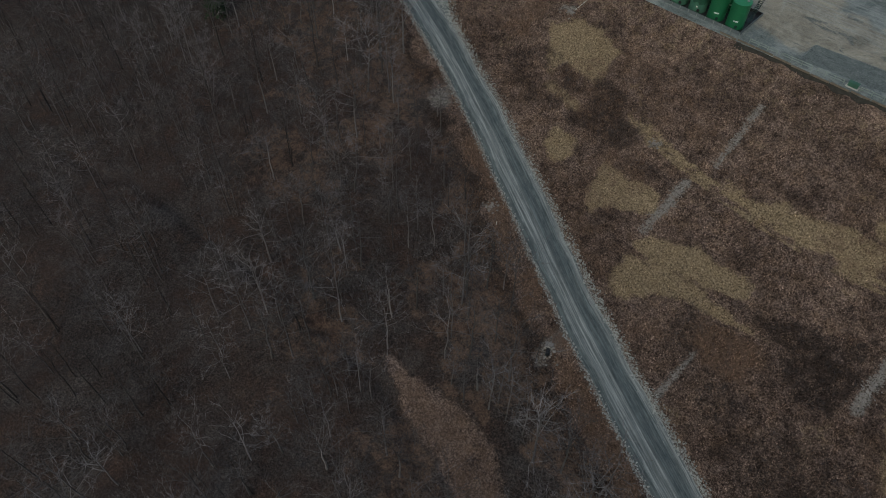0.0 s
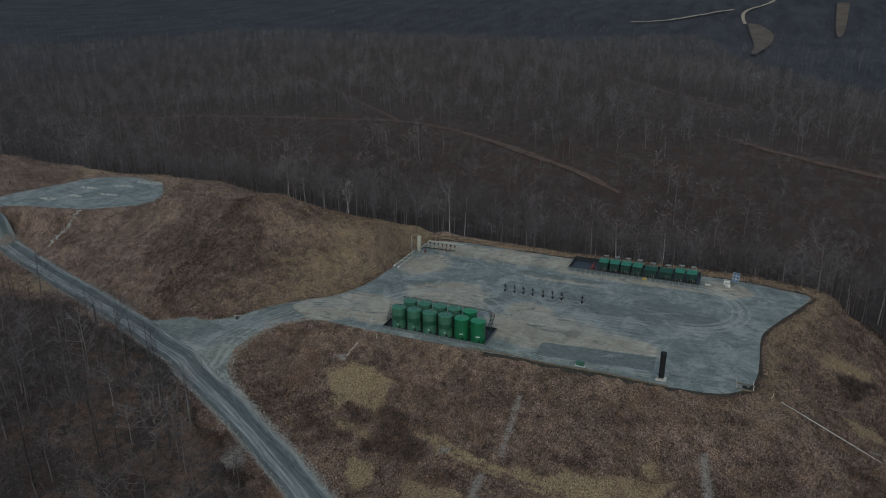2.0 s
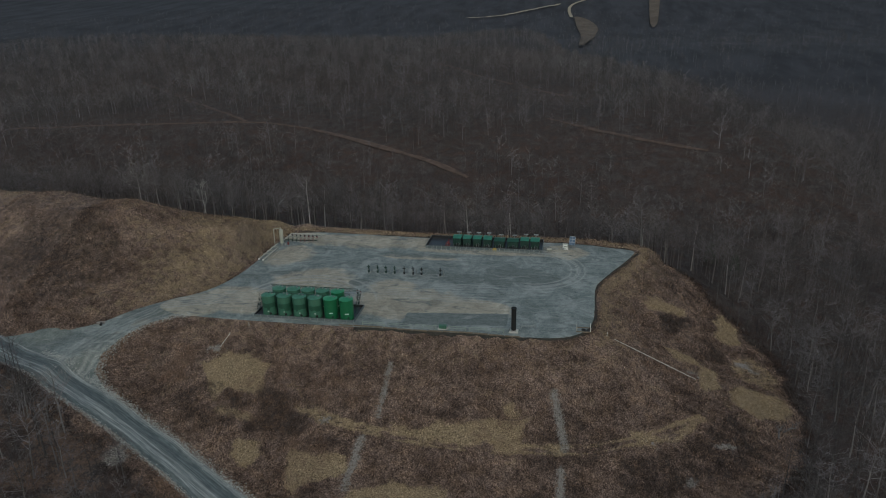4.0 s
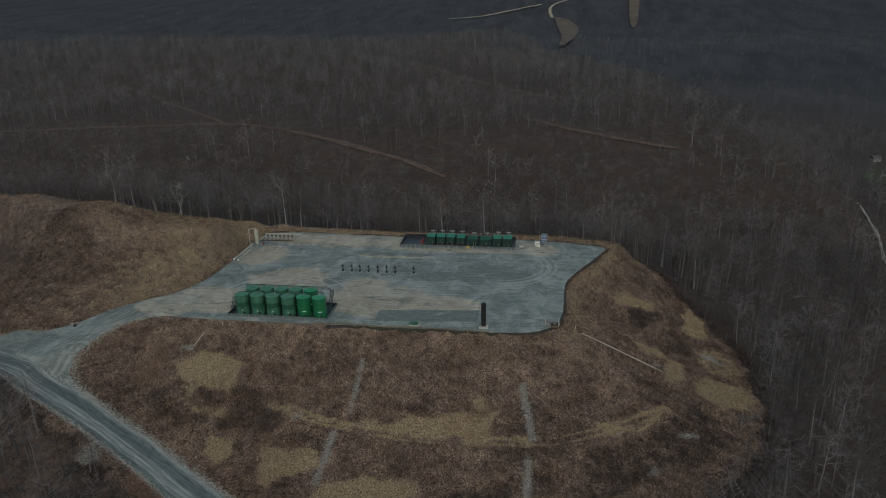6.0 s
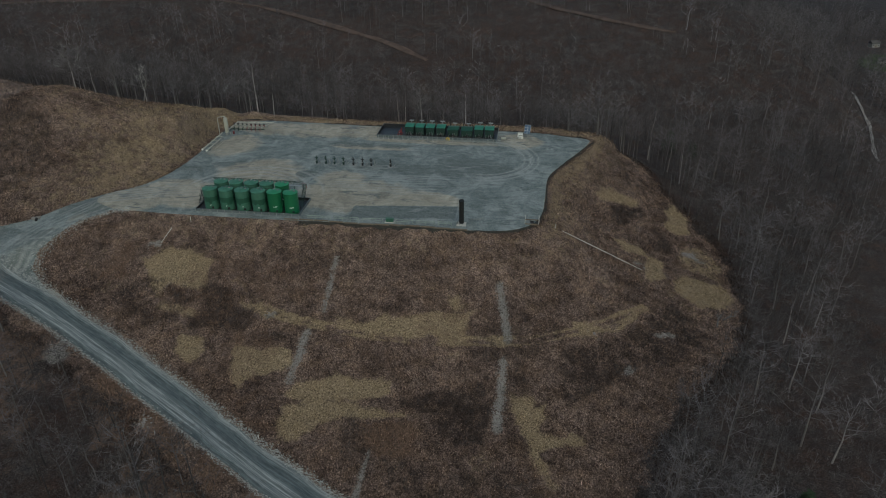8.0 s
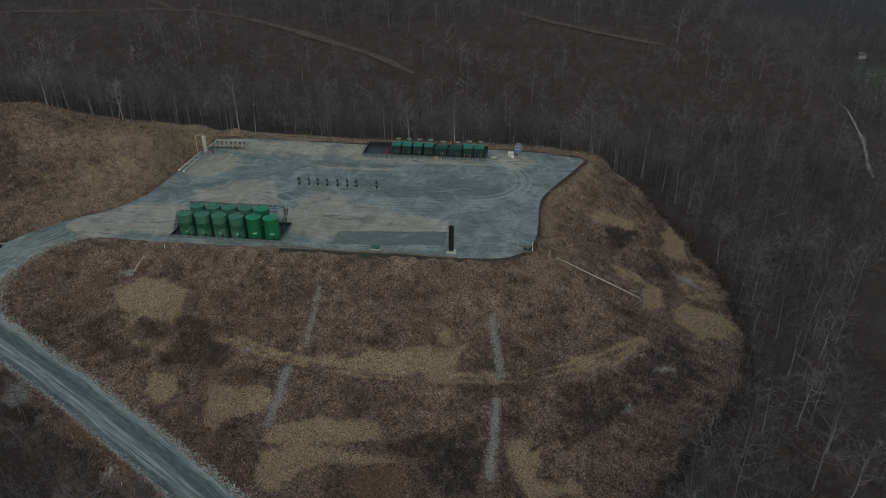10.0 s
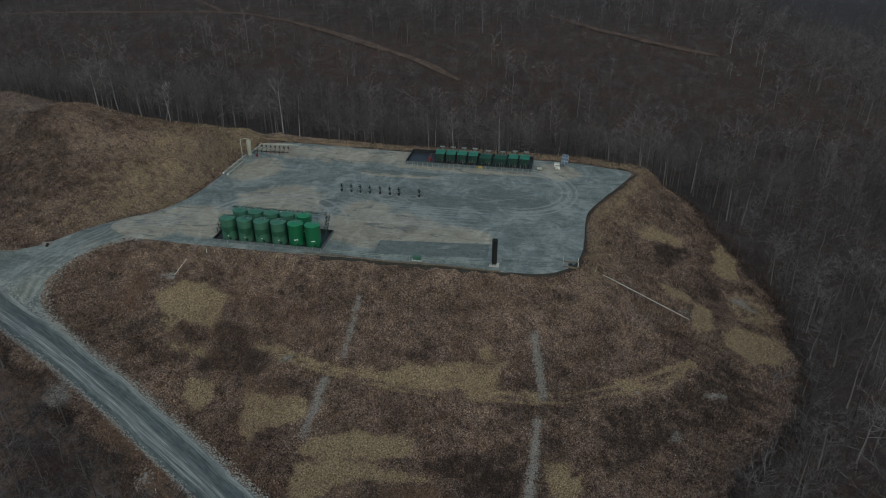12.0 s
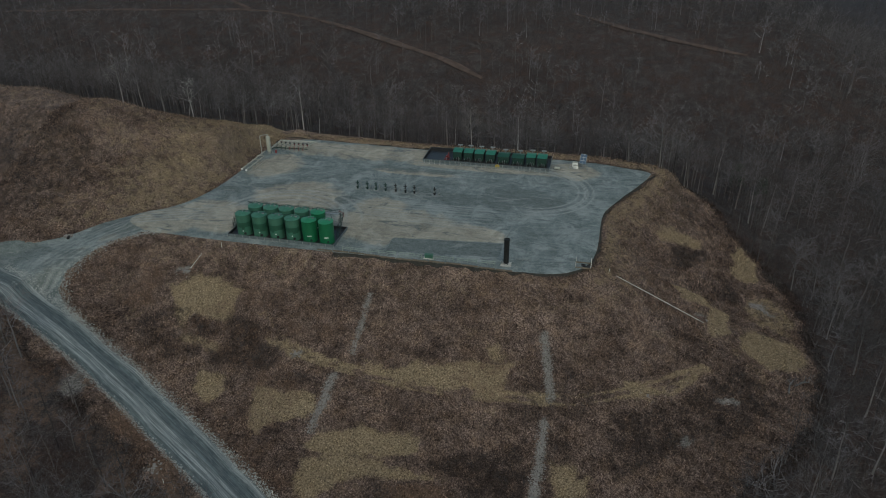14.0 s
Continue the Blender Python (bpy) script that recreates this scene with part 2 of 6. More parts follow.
M_PALESTONE = worn("pale_crushed_stone", (0.34, 0.35, 0.335), 0.9, 0, 0.45, 1.2, False)
M_STONE = worn("crushed_stone", (0.262, 0.244, 0.230), 0.9, 0, 0.45, 1.2, False)
M_BARK = bark_material("grey_bark", (0.076, 0.070, 0.067), (0.195, 0.182, 0.175))
M_PALE = bark_material("pale_bark", (0.20, 0.19, 0.18), (0.44, 0.42, 0.40))
M_TWIG = bark_material("fine_twigs", (0.074, 0.068, 0.069), (0.211, 0.198, 0.201))
M_DARKBARK = bark_material("dark_bark", (0.058, 0.052, 0.051), (0.150, 0.138, 0.135))
M_NEEDLE = worn("pine_needles", (0.030, 0.050, 0.026), 0.9, 0, 0.4, 1.0, False)
M_GREEN = worn("green_tank_paint", (0.011, 0.118, 0.052), 0.42, 0, 0.22, 0.6)
M_FADED = worn("faded_green_tank_paint", (0.042, 0.128, 0.088), 0.6, 0, 0.30, 0.7)
M_BAND = worn("damp_green_tank_paint", (0.014, 0.068, 0.042), 0.45, 0, 0.25, 0.7)
M_ROOF = worn("green_tank_roof", (0.028, 0.205, 0.10), 0.45, 0, 0.2, 0.8, False)
M_OLDROOF = worn("weathered_green_tank_roof", (0.052, 0.165, 0.112), 0.6, 0, 0.3, 0.9, False)
M_DKGREEN = worn("dark_green_cladding", (0.009, 0.036, 0.028), 0.55, 0, 0.3, 1.0)
M_BOXROOF = worn("green_box_roof", (0.030, 0.165, 0.112), 0.5, 0, 0.25, 1.0, False)
M_BLACK = worn("black_steel", (0.018, 0.019, 0.020), 0.5, 0.2, 0.3, 1.0)
M_LINER = worn("black_liner", (0.022, 0.023, 0.026), 0.4, 0, 0.35, 0.8, False)
M_STEEL = worn("galvanised_steel", (0.30, 0.32, 0.32), 0.5, 0.6, 0.25, 1.5)
M_GREY = worn("grey_painted_steel", (0.22, 0.235, 0.23), 0.6, 0.1, 0.3, 1.0)
M_WALL = worn("blue_grey_basin_steel", (0.125, 0.150, 0.158), 0.55, 0.2, 0.3, 1.2)
M_CREAM = worn("cream_vessel_paint", (0.37, 0.37, 0.32), 0.5, 0, 0.15, 0.8)
M_WHITE = worn("white_paint", (0.70, 0.70, 0.67), 0.5, 0, 0.15, 1.2)
M_RED = worn("red_paint", (0.19, 0.038, 0.042), 0.5, 0, 0.25, 1.0)
M_YELLOW = worn("yellow_paint", (0.50, 0.36, 0.06), 0.5, 0, 0.2, 1.0)
M_CONC = worn("concrete", (0.46, 0.45, 0.42), 0.9, 0, 0.2, 1.2, False)
M_SOLAR = worn("solar_cells", (0.10, 0.14, 0.20), 0.15, 0.3, 0.2, 2.0, False)
M_WOOD = worn("weathered_timber", (0.16, 0.13, 0.10), 0.9, 0, 0.35, 1.0, False)
M_SIDING = worn("pale_siding", (0.27, 0.26, 0.245), 0.7, 0, 0.15, 0.3)
M_SHINGLE = worn("grey_shingles", (0.095, 0.092, 0.09), 0.9, 0, 0.3, 0.6, False)
M_GLASS, _n, _l, _b = node_mat("dark_window_glass", 0.1)
_b.inputs["Base Color"].default_value = (0.03, 0.035, 0.04, 1)

# --- the lie of the land ---
PAD = [(-47, -4), (-25, -5), (5, -4.4), (40, -4.3), (53, -4.4), (59, -2), (63, 2.5), (64.4, 11), (64.6, 28), (66.2, 34.5), (79, 60.3), (77, 63), (71, 64), (63, 66.5), (46, 67), (8, 66.5), (-18, 68), (-40, 68), (-43, 56), (-42, 37), (-43, 22), (-47, 11), (-54, 5), (-55.5, 0)]
SPINE = [(-55, 45, 10, 5), (-88, 38, 17.2, 6), (-125, 48, 15.5, 9), (-170, 52, 11.5, 20), (-230, 48, 16, 9), (-290, 54, 20.5, 8),
         (-400, 62, 24, 12), (-560, 60, 30, 15), (-900, 20, 40, 30)]
SHOULDER = [(-74, 46, 12.4, 5), (-60, 58, 6.9, 4), (-49, 68, 2.5, 3), (-36, 76, -3.2, 2)]


def seg_dist(x, y, a, b):
    """Distance to the segment a-b and how far along it the nearest place lies, 0 to 1."""
    dx, dy = b[0] - a[0], b[1] - a[1]
    s = np.clip(((x - a[0]) * dx + (y - a[1]) * dy) / (dx * dx + dy * dy), 0, 1)
    return np.hypot(x - a[0] - s * dx, y - a[1] - s * dy), s


def poly_dist(x, y, poly):
    """Signed distance to a polygon, negative inside."""
    best, inside = np.full(np.shape(x), 1e9), np.zeros(np.shape(x), bool)
    for a, b in zip(poly, poly[1:] + poly[:1]):
        best = np.minimum(best, seg_dist(x, y, a, b)[0])
        if a[1] != b[1]:
            cross = (a[1] > y) != (b[1] > y)
            inside ^= cross & (x < a[0] + (y - a[1]) * (b[0] - a[0]) / (b[1] - a[1]))
    return np.where(inside, -best, best)


def fall(d):
    """Fill slope below the pad: even at first, easing out below."""
    d = np.maximum(d, 0)
    return -24 * np.tanh(0.55 * d / 24) - 0.1 * np.maximum(d - 90, 0)


def flank(d):
    """Natural hillside below the ridge."""
    d = np.maximum(d, 0)
    return -36 * (1 - np.exp(-d / 55)) - 0.1 * np.maximum(d - 90, 0)


def smooth(e0, e1, v):
    t = np.clip((v - e0) / (e1 - e0), 0, 1)
    return t * t * (3 - 2 * t)


def far_land(x, y):
    """The wooded country round the hill, out to the horizon."""
    crest = 240 - 0.22 * (y - 252)
    rise = smooth(110, 290, y) * 40 + smooth(290, 800, y) * 16 - smooth(900, 1700, y) * 60
    hill = -34 + rise * (1 - smooth(-90, 60, x - crest)) - 55 * smooth(-70, 90, x - crest)
    hill = hill - 24 * smooth(150, 700, -x) * smooth(100, 300, y)
    r = np.hypot(x, y)
    roll = 16 * np.sin(x / 310 + 1.3) * np.cos(y / 270 + 0.4) + 9 * np.sin((x + y) / 170)
    far = -45 + 200 * smooth(1900, 4300, r) + 30 * np.sin(x / 420 + 0.7) * np.sin(y / 560)
    w = smooth(1100, 2000, r)
    return (hill + roll * smooth(250, 900, r)) * (1 - w) + far * w


def natural(x, y):
    x, y = np.asarray(x, float), np.asarray(y, float)
    d = poly_dist(x, y, PAD)
    parts = [fall(d), far_land(x, y)]
    for a, b in [*zip(SPINE, SPINE[1:]), *zip(SHOULDER, SHOULDER[1:])]:
        e, s = seg_dist(x, y, a, b)
        parts.append(a[2] + s * (b[2] - a[2]) + flank(e - (a[3] + s * (b[3] - a[3]))) - 0.8)
    top = np.max(parts, 0)
    z = top + 1.5 * np.log(sum(np.exp((p - top) / 1.5) for p in parts))
    return parts[0] + (z - parts[0]) * smooth(0, 9, d)


MAIN = [(66, -93.5), (42, -80.5), (17.6, -68.5), (4, -61), (-11.4, -52.6), (-35.5, -40.6), (-58.6, -30.6), (-75.5, -24.2), (-103, -15.3),
        (-133, -5.3), (-169, 5.4), (-190, 11.2), (-204, 13.6), (-212, 16)]
ACCESS = [(-75, -23.6, 7.2), (-73, -19.4, 8.4), (-69.3, -14.2, 8.2), (-64.3, -8.9, 7.0), (-57.2, -4.0, 6.2), (-49.5, -0.2, 4.8)]
UPPER = [(-213, 17.5), (-228, 19.5), (-241, 25.5), (-262, 35.5), (-280, 44), (-312, 54), (-348, 58.5), (-389, 56), (-470, 54), (-546, 46), (-720, 34)]
CLEAR = [(93, 68), (101, 50), (114, 31), (115, 4), (109, -20), (92, -42), (82, -64), (72, -100), (52, -104), (36, -88), (23, -83.5), (11, -74),
         (-6, -67.5), (-17, -58), (-36, -49), (-57, -38), (-76, -28), (-98, -23), (-130, -13), (-150, -14), (-178, -20), (-224, -32), (-279, -16),
         (-310, 4), (-370, 10), (-480, 18), (-600, 24), (-600, 60), (-470, 66), (-400, 72), (-300, 68),
         (-205, 68), (-165, 80), (-130, 70), (-95, 62), (-72, 69), (-46, 79), (10, 75.5), (60, 75.5), (80, 72)]
PAD_B = [(-207, 12), (-204, 22), (-203, 36), (-199, 49), (-197, 61), (-188, 67), (-177, 70), (-160, 66), (-146, 50), (-140, 40), (-150, 34), (-158, 27), (-170, 23.8), (-182, 21.8), (-190, 18.5), (-192.5, 14.5), (-186, 10.5), (-196, 11)]
BENCH = [(-8, -21), (-5, -23.9), (1.8, -27.7), (11.7, -30), (26, -31.8), (43.7, -31.6), (57.2, -31), (65.9, -28.4), (77, -22.3), (89, -11.9)]


def line_dist(x, y, line):
    """Distance to a line of points, and the signed side (right of its way: positive)."""
    best, side = np.full(np.shape(x), 1e9), np.zeros(np.shape(x))
    for a, b in zip(line, line[1:]):
        d, _ = seg_dist(x, y, a, b)
        s = (x - a[0]) * (b[1] - a[1]) - (y - a[1]) * (b[0] - a[0])
        side = np.where(d < best, np.sign(s), side)
        best = np.minimum(best, d)
    return best, side


def vnoise(x, y, size, seed=0):
    """Smooth value noise, 0 to 1."""
    u, v = np.asarray(x) / size, np.asarray(y) / size
    i, j = np.floor(u).astype(np.int64), np.floor(v).astype(np.int64)
    fu, fv = u - i, v - j
    fu, fv = fu * fu * (3 - 2 * fu), fv * fv * (3 - 2 * fv)

    def h(a, b):
        k = (a * 374761393 + b * 668265263 + seed * 974634777) & 0x7FFFFFFF
        k = ((k ^ (k >> 13)) * 1274126177) & 0x7FFFFFFF
        return ((k ^ (k >> 16)) & 0xFFFF) / 65535.0

    return (h(i, j) * (1 - fu) + h(i + 1, j) * fu) * (1 - fv) + (h(i, j + 1) * (1 - fu) + h(i + 1, j + 1) * fu) * fv


def fractal(x, y, size, seed=0):
    return 0.55 * vnoise(x, y, size, seed) + 0.28 * vnoise(x, y, size / 2.3, seed + 1) + 0.17 * vnoise(x, y, size / 5.1, seed + 2)


def resample(line, step):
    out = []
    for a, b in zip(line, line[1:]):
        k = max(1, round(math.dist(a[:2], b[:2]) / step))
        out += [tuple(p + (q - p) * i / k for p, q in zip(a, b)) for i in range(k)]
    return out + [line[-1]]


def rounded(line, rounds=3):
    """A line of points with its corners cut round."""
    for _ in range(rounds):
        cut = [line[0]]
        for a, b in zip(line, line[1:]):
            cut += [tuple(0.75 * p + 0.25 * q for p, q in zip(a, b)), tuple(0.25 * p + 0.75 * q for p, q in zip(a, b))]
        line = cut + [line[-1]]
    return line


MAIN, ACCESS, UPPER, BENCH = (rounded(k, 2) for k in (MAIN, ACCESS, UPPER, BENCH))


def road_profile(line):
    pts = np.array(resample(line, 4.0))[:, :2]
    z = natural(pts[:, 0], pts[:, 1])
    k = np.ones(9) / 9
    return pts, np.convolve(np.pad(z, 4, mode="edge"), k, mode="valid")


ROADS = [(*road_profile(MAIN), 3.7), (*road_profile(ACCESS), 5.2), (*road_profile(UPPER), 2.6)]


def height(x, y):
    """The ground: the natural hill, benched for the roads and roughened a little."""
    x, y = np.asarray(x, float), np.asarray(y, float)
    z = natural(x, y)
    out = poly_dist(x, y, PAD)
    z = z + smooth(130, 500, np.hypot(x, y)) * (fractal(x, y, 60, 71) - 0.5) * 6
    z = z + (fractal(x, y, 9, 3) - 0.5) * 0.9 * smooth(1, 8, out)
    z = z - 0.7 * np.exp(-(line_dist(x, y, CREEK)[0] / 1.1) ** 2)
    bench, _ = line_dist(x, y, BENCH)
    z = z - 0.22 * np.exp(-((bench - 0.3) / 1.0) ** 2) + 0.12 * np.exp(-((bench - 2) / 1.2) ** 2)
    rim = np.maximum(smooth(40, 60, y + np.maximum(x - 40, 0) * 1.1) * smooth(-46, -36, x), smooth(50, 60, x))
    ledge = smooth(50, 64, y) * smooth(-46, -38, x)
    z = z - ledge * fall(out) * (1 - smooth(5.5, 10, out)) + ledge * 0.15 * np.exp(-((out - 4.6) / 1.6) ** 2)
    z = z + rim * (0.6 * np.exp(-((out - 2.0) / 0.9) ** 2) - 0.3 * np.exp(-((out - 0.55) / 0.45) ** 2))
    for pts, zr, half in ROADS:
        near = (x > pts[:, 0].min() - 12) & (x < pts[:, 0].max() + 12) & (y > pts[:, 1].min() - 12) & (y < pts[:, 1].max() + 12)
        if not near.any():
            continue
        xs, ys = x[near], y[near]
        best, zz = np.full(xs.shape, 1e9), np.zeros(xs.shape)
        for k in range(len(pts) - 1):
            d, s = seg_dist(xs, ys, pts[k], pts[k + 1])
            zz = np.where(d < best, zr[k] + s * (zr[k + 1] - zr[k]), zz)
            best = np.minimum(best, d)
        w = 1 - smooth(half + 0.6, half + 6, best)
        w = w * smooth(-2, 3, out[near]) if half == 5.2 else w
        z[near] = z[near] * (1 - w) + zz * w
    flat = poly_dist(x, y, PAD_B)
    w = 1 - smooth(0, 8, flat)
    return z * (1 - w) + 9.0 * w


# patches of straw and of dark brush on the slopes: weight and outline
STRAW = [
    (1.0, [(-33.4, -16.8), (-29.9, -15.5), (-25.7, -14.5), (-19.7, -14.8), (-15.2, -16.1), (-15.5, -19.8), (-13.9, -24.5), (-18.7, -24.2), (-24.2, -24.4), (-25.4, -27.4), (-28.5, -25.2)]),
    (0.8, [(-25.4, -29.5), (-23.3, -28.1), (-19.2, -28.1), (-14.1, -30.3), (-15.6, -32.6), (-19.4, -31.6)]),
    (0.9, [(-16.3, -35.9), (-13.6, -35.2), (-10.7, -36.6), (-8.4, -40.5), (-9.2, -42.7), (-11.7, -44.0), (-14.2, -40.5)]),
    (1.0, [(-2.3, -38.5), (0.8, -37.5), (6, -38), (9.9, -37.6), (11.6, -41.2), (9.4, -43.5), (6.5, -45.1), (1.8, -48), (-0.6, -45.3)]),
    (0.95, [(15.7, -44.8), (22.6, -42.9), (32.9, -42.2), (33.9, -44.5), (31.4, -47), (24, -48.4), (19.5, -49.6), (13.2, -48.6)]),
    (0.85, [(13.3, -50.7), (19.3, -48.9), (26.5, -48.8), (36.1, -49.8), (41.4, -50), (36.5, -51.8), (25.2, -52.8), (17.5, -58.5), (14.6, -58.2), (12.9, -55.1)]),
    (0.95, [(18.8, -28.2), (24.1, -29.3), (29.5, -26.5), (36.8, -27), (39.9, -24.5), (43.4, -24), (50, -24.4), (48.7, -27), (47.4, -30.1), (49.4, -31.4), (37.8, -31.4), (20.6, -30.3)]),
    (0.75, [(42.1, -19.9), (46.3, -20), (48, -22.8), (45.9, -24.3), (43.2, -22.8)]),
    (0.9, [(58.6, -43.2), (62.6, -41.3), (63.9, -45.1), (66.8, -44), (66.3, -47.5), (64.1, -50.5), (69.1, -52.4), (72.4, -49.2), (74.5, -52.8), (65.9, -56.1), (70.1, -64.6), (68.1, -64.8), (62.5, -53.4), (59.6, -49.2)]),
    (0.8, [(78.6, 35.9), (84.3, 41.2), (93.8, 41.2), (91.2, 37), (85.6, 35.1), (80.2, 33.7)]),
    (0.9, [(102.1, 44.5), (105.7, 48.1), (107.5, 37.9), (107.4, 31.5), (102, 29.7), (99.3, 32.8)]),
    (0.9, [(83.1, 14.6), (86.6, 14.8), (91.5, 14.6), (92.3, 11), (89.7, 9.9), (85, 11.1)]),
    (1.0, [(91.9, 11.3), (94.1, 12), (96.8, 11.7), (95.3, 4.7), (92.1, -0.5), (91.1, 2.9)]),
    (0.85, [(97.3, 4.8), (101.9, 9), (107.1, 8.7), (112.4, 9.2), (113.2, 0.9), (108.7, -3.1), (102.3, -4.6), (98.9, -1.7)]),
    (0.55, [(104, 26), (110, 27), (114, 20), (112, 10), (104, 12), (100, 18)]),
    (0.9, [(72.4, -23.5), (75.9, -22), (80.5, -21), (89.2, -11.6), (88.3, -15.1), (82.8, -21), (77, -24.4), (73.6, -25.4)]),
    (0.8, [(-5.7, -25.2), (-2.8, -25.9), (5.4, -28.3), (17.9, -29.6), (15.7, -30.5), (7.8, -29.6), (0.1, -29.7), (-3.4, -27.6)]),
]
BRUSH = [
    (1.0, [(-24.6, -25.2), (-22.9, -23.8), (-18.7, -25.2), (-15.6, -25), (-15, -27.2), (-21.1, -28.5)]),
    (0.85, [(-17, -22.9), (-12.8, -21.4), (-7.8, -23.5), (-5.2, -26.6), (-0.7, -27.8), (-0.7, -31.1), (-1.9, -34.1), (-5.9, -33.8), (-14.6, -34.7), (-16.5, -32.1), (-13.4, -27.5)]),
    (0.5, [(-2.2, -33.5), (4.7, -31.6), (9.1, -33.1), (9, -36.2), (1.7, -36.7), (-0.9, -36.5)]),
    (0.75, [(35.4, -45.7), (46.9, -43.4), (53.5, -38.8), (55, -37.5), (54.5, -49.1), (54.5, -55.6), (48.6, -57), (43.2, -54.3), (43.2, -50.5), (35.9, -48.4)]),
    (0.75, [(83.3, 33.8), (92, 37.5), (94.1, 34.2), (87.4, 24.9), (82.9, 23.4)]),
    (0.6, [(96, 27), (101, 27), (100, 19), (95, 14), (93, 19)]),
    (0.62, [(69.3, -29.1), (82.8, -22.5), (95.9, -6.1), (100, -11.3), (106.4, -15), (93.4, -28.5), (82.3, -34.9), (72, -44.9), (67.8, -41.2)]),
    (0.5, [(60, -60), (66, -60), (68, -70), (64, -80), (52, -80), (44, -70), (46, -62)]),
    (0.52, [(-84, 30), (-72, 12), (-80, -2), (-112, 2), (-125, 18), (-118, 34), (-96, 38)]),
    (0.45, [(-150, 36), (-136, 44), (-128, 30), (-140, 22)]),
    (0.5, [(-300, 24), (-240, 22), (-232, 12), (-250, 4), (-300, 8)]),
    (0.5, [(-420, 42), (-340, 42), (-336, 26), (-420, 26)]),
]
STRIPS = [((14.9, -12.8), (15.0, -27), 0.95), ((12.7, -32.5), (12.2, -45.6), 1.15), ((54.8, -17.4), (57.6, -30.3), 1.2), ((57.0, -35.2), (56.8, -52), 1.25), ((32.8, -59.6), (32.3, -70), 0.6)]
RUBBLE = [(-38.5, -47.6, 3.2, 2.8), (-12.5, -60, 1.8, 2.0), (14.8, -76, 2.0, 3.0), (105.3, 21, 2.6, 2.4), (-30.8, -13.4, 2.0, 1.2), (92.7, -19.2, 1.3, 1.2), (76.5, -24.6, 0.9, 0.7), (2.5, -28.4, 1.2, 1.0), (90.5, 5, 1.0, 0.9), (84.5, -33, 1.4, 1.1)]


def zones(x, y):
    """Weights of straw, brush and leaf litter, and of rubble, rusty sedge and painted haze, at places on the ground."""
    wob_x, wob_y = (fractal(x, y, 4.5, 11) - 0.5) * 6.5, (fractal(x, y, 4.5, 17) - 0.5) * 6.5

    def blobs(rows):
        w = np.zeros(np.shape(x))
        for cx, cy, rx, ry in rows:
            w = np.maximum(w, 1 - smooth(0.5, 1.4, np.hypot((x + wob_x - cx) / rx, (y + wob_y - cy) / ry)))
        return w

    def patches(rows, reach, wob):
        w = np.zeros(np.shape(x))
        for much, ring in rows:
            cx, cy = np.mean(ring, 0)
            far = max(math.dist(p, (cx, cy)) for p in ring) + 8
            near = np.hypot(x - cx, y - cy) < far
            if near.any():
                d = poly_dist(x[near] + wob * wob_x[near], y[near] + wob * wob_y[near], ring)
                w[near] = np.maximum(w[near], much * (1 - smooth(-reach, reach, d)))
        return w

    straw, brush, rock = patches(STRAW, 1.3, 0.6), patches(BRUSH, 1.6, 0.5), blobs(RUBBLE)
    bench, _ = line_dist(x, y, BENCH)
    straw = np.maximum(straw, (1 - smooth(0.1, 0.8, np.abs(bench - 0.8) + 0.12 * wob_x)) * (0.55 + 0.65 * fractal(x, y, 4, 5)) * (0.6 + 0.4 * smooth(0, 8, x)))
    straw = np.maximum(straw, smooth(40, 46, -x) * smooth(-2, 4, y - 12 - 0.61 * (x + 43)) * smooth(-30, -5, y + 0.45 * (x + 60)) * (0.12 + 0.34 * fractal(x, y, 6, 61) + 0.27 * np.exp(-((x + 52) / 17) ** 2) + 0.16 * smooth(58, 68, y)))
    trail, _ = line_dist(x, y, TRAIL)
    straw = np.maximum(straw, 0.6 * (1 - smooth(0.8, 3.2, np.abs(trail - 1.0) + 0.25 * wob_x)))
    for a, b, half in STRIPS:
        d, s = seg_dist(x, y, a, b)
        rock = np.maximum(rock, (1 - smooth(half * 0.3, half * 1.3, d + wob_x * 0.15)) * (0.5 + 0.7 * fractal(x, y, 3, 77)))
    out = poly_dist(x, y, PAD)
    straw = np.maximum(straw, (0.33 + 0.08 * smooth(60, 72, x)) * (1 - smooth(5, 22, out + 0.8 * wob_x)) * (x > -44))
    straw = np.maximum(straw, (1 - smooth(1.0, 4.5, np.abs(out - 2.4) + wob_x * 0.4)) * 0.55 * np.maximum(smooth(58, 68, x), smooth(48, 62, y)))
    # dark line at the pad edge; on the right it paints the bank's shade
    brush = np.maximum(brush, (1 - smooth(0.4, 1.0, np.abs(out - 0.4))) * 0.8 * smooth(30, 60, x + 0.8 * y))
    woods = smooth(-2.5, 2.0, poly_dist(x, y, CLEAR) + wob_x * 0.8)
    main, side = line_dist(x, y, MAIN)
    rock = np.maximum(rock, (1 - smooth(3.9, 5.0, main + wob_x * 0.2)))
    sedge = patches([(0.9, [(31, -53.2), (41, -51.3), (42.4, -58.3), (40.3, -60.2), (33.7, -60.2), (31, -57.9)]), (0.6, [(-44, -12), (-36, -12), (-34, -24), (-42, -24)]),
                     (0.9, [(-15, -59.6), (-13.3, -57.4), (-9, -60), (-3.9, -64), (0, -69), (-4.8, -69), (-9, -66)]), (0.85, [(-1, -74.8), (3, -68.2), (8.8, -71.5), (11.6, -74), (8.7, -77)]),
                     (0.85, [(20, -84), (22.5, -80.5), (30, -84), (36, -88), (30, -92), (22, -88)])], 2.0, 0.4)
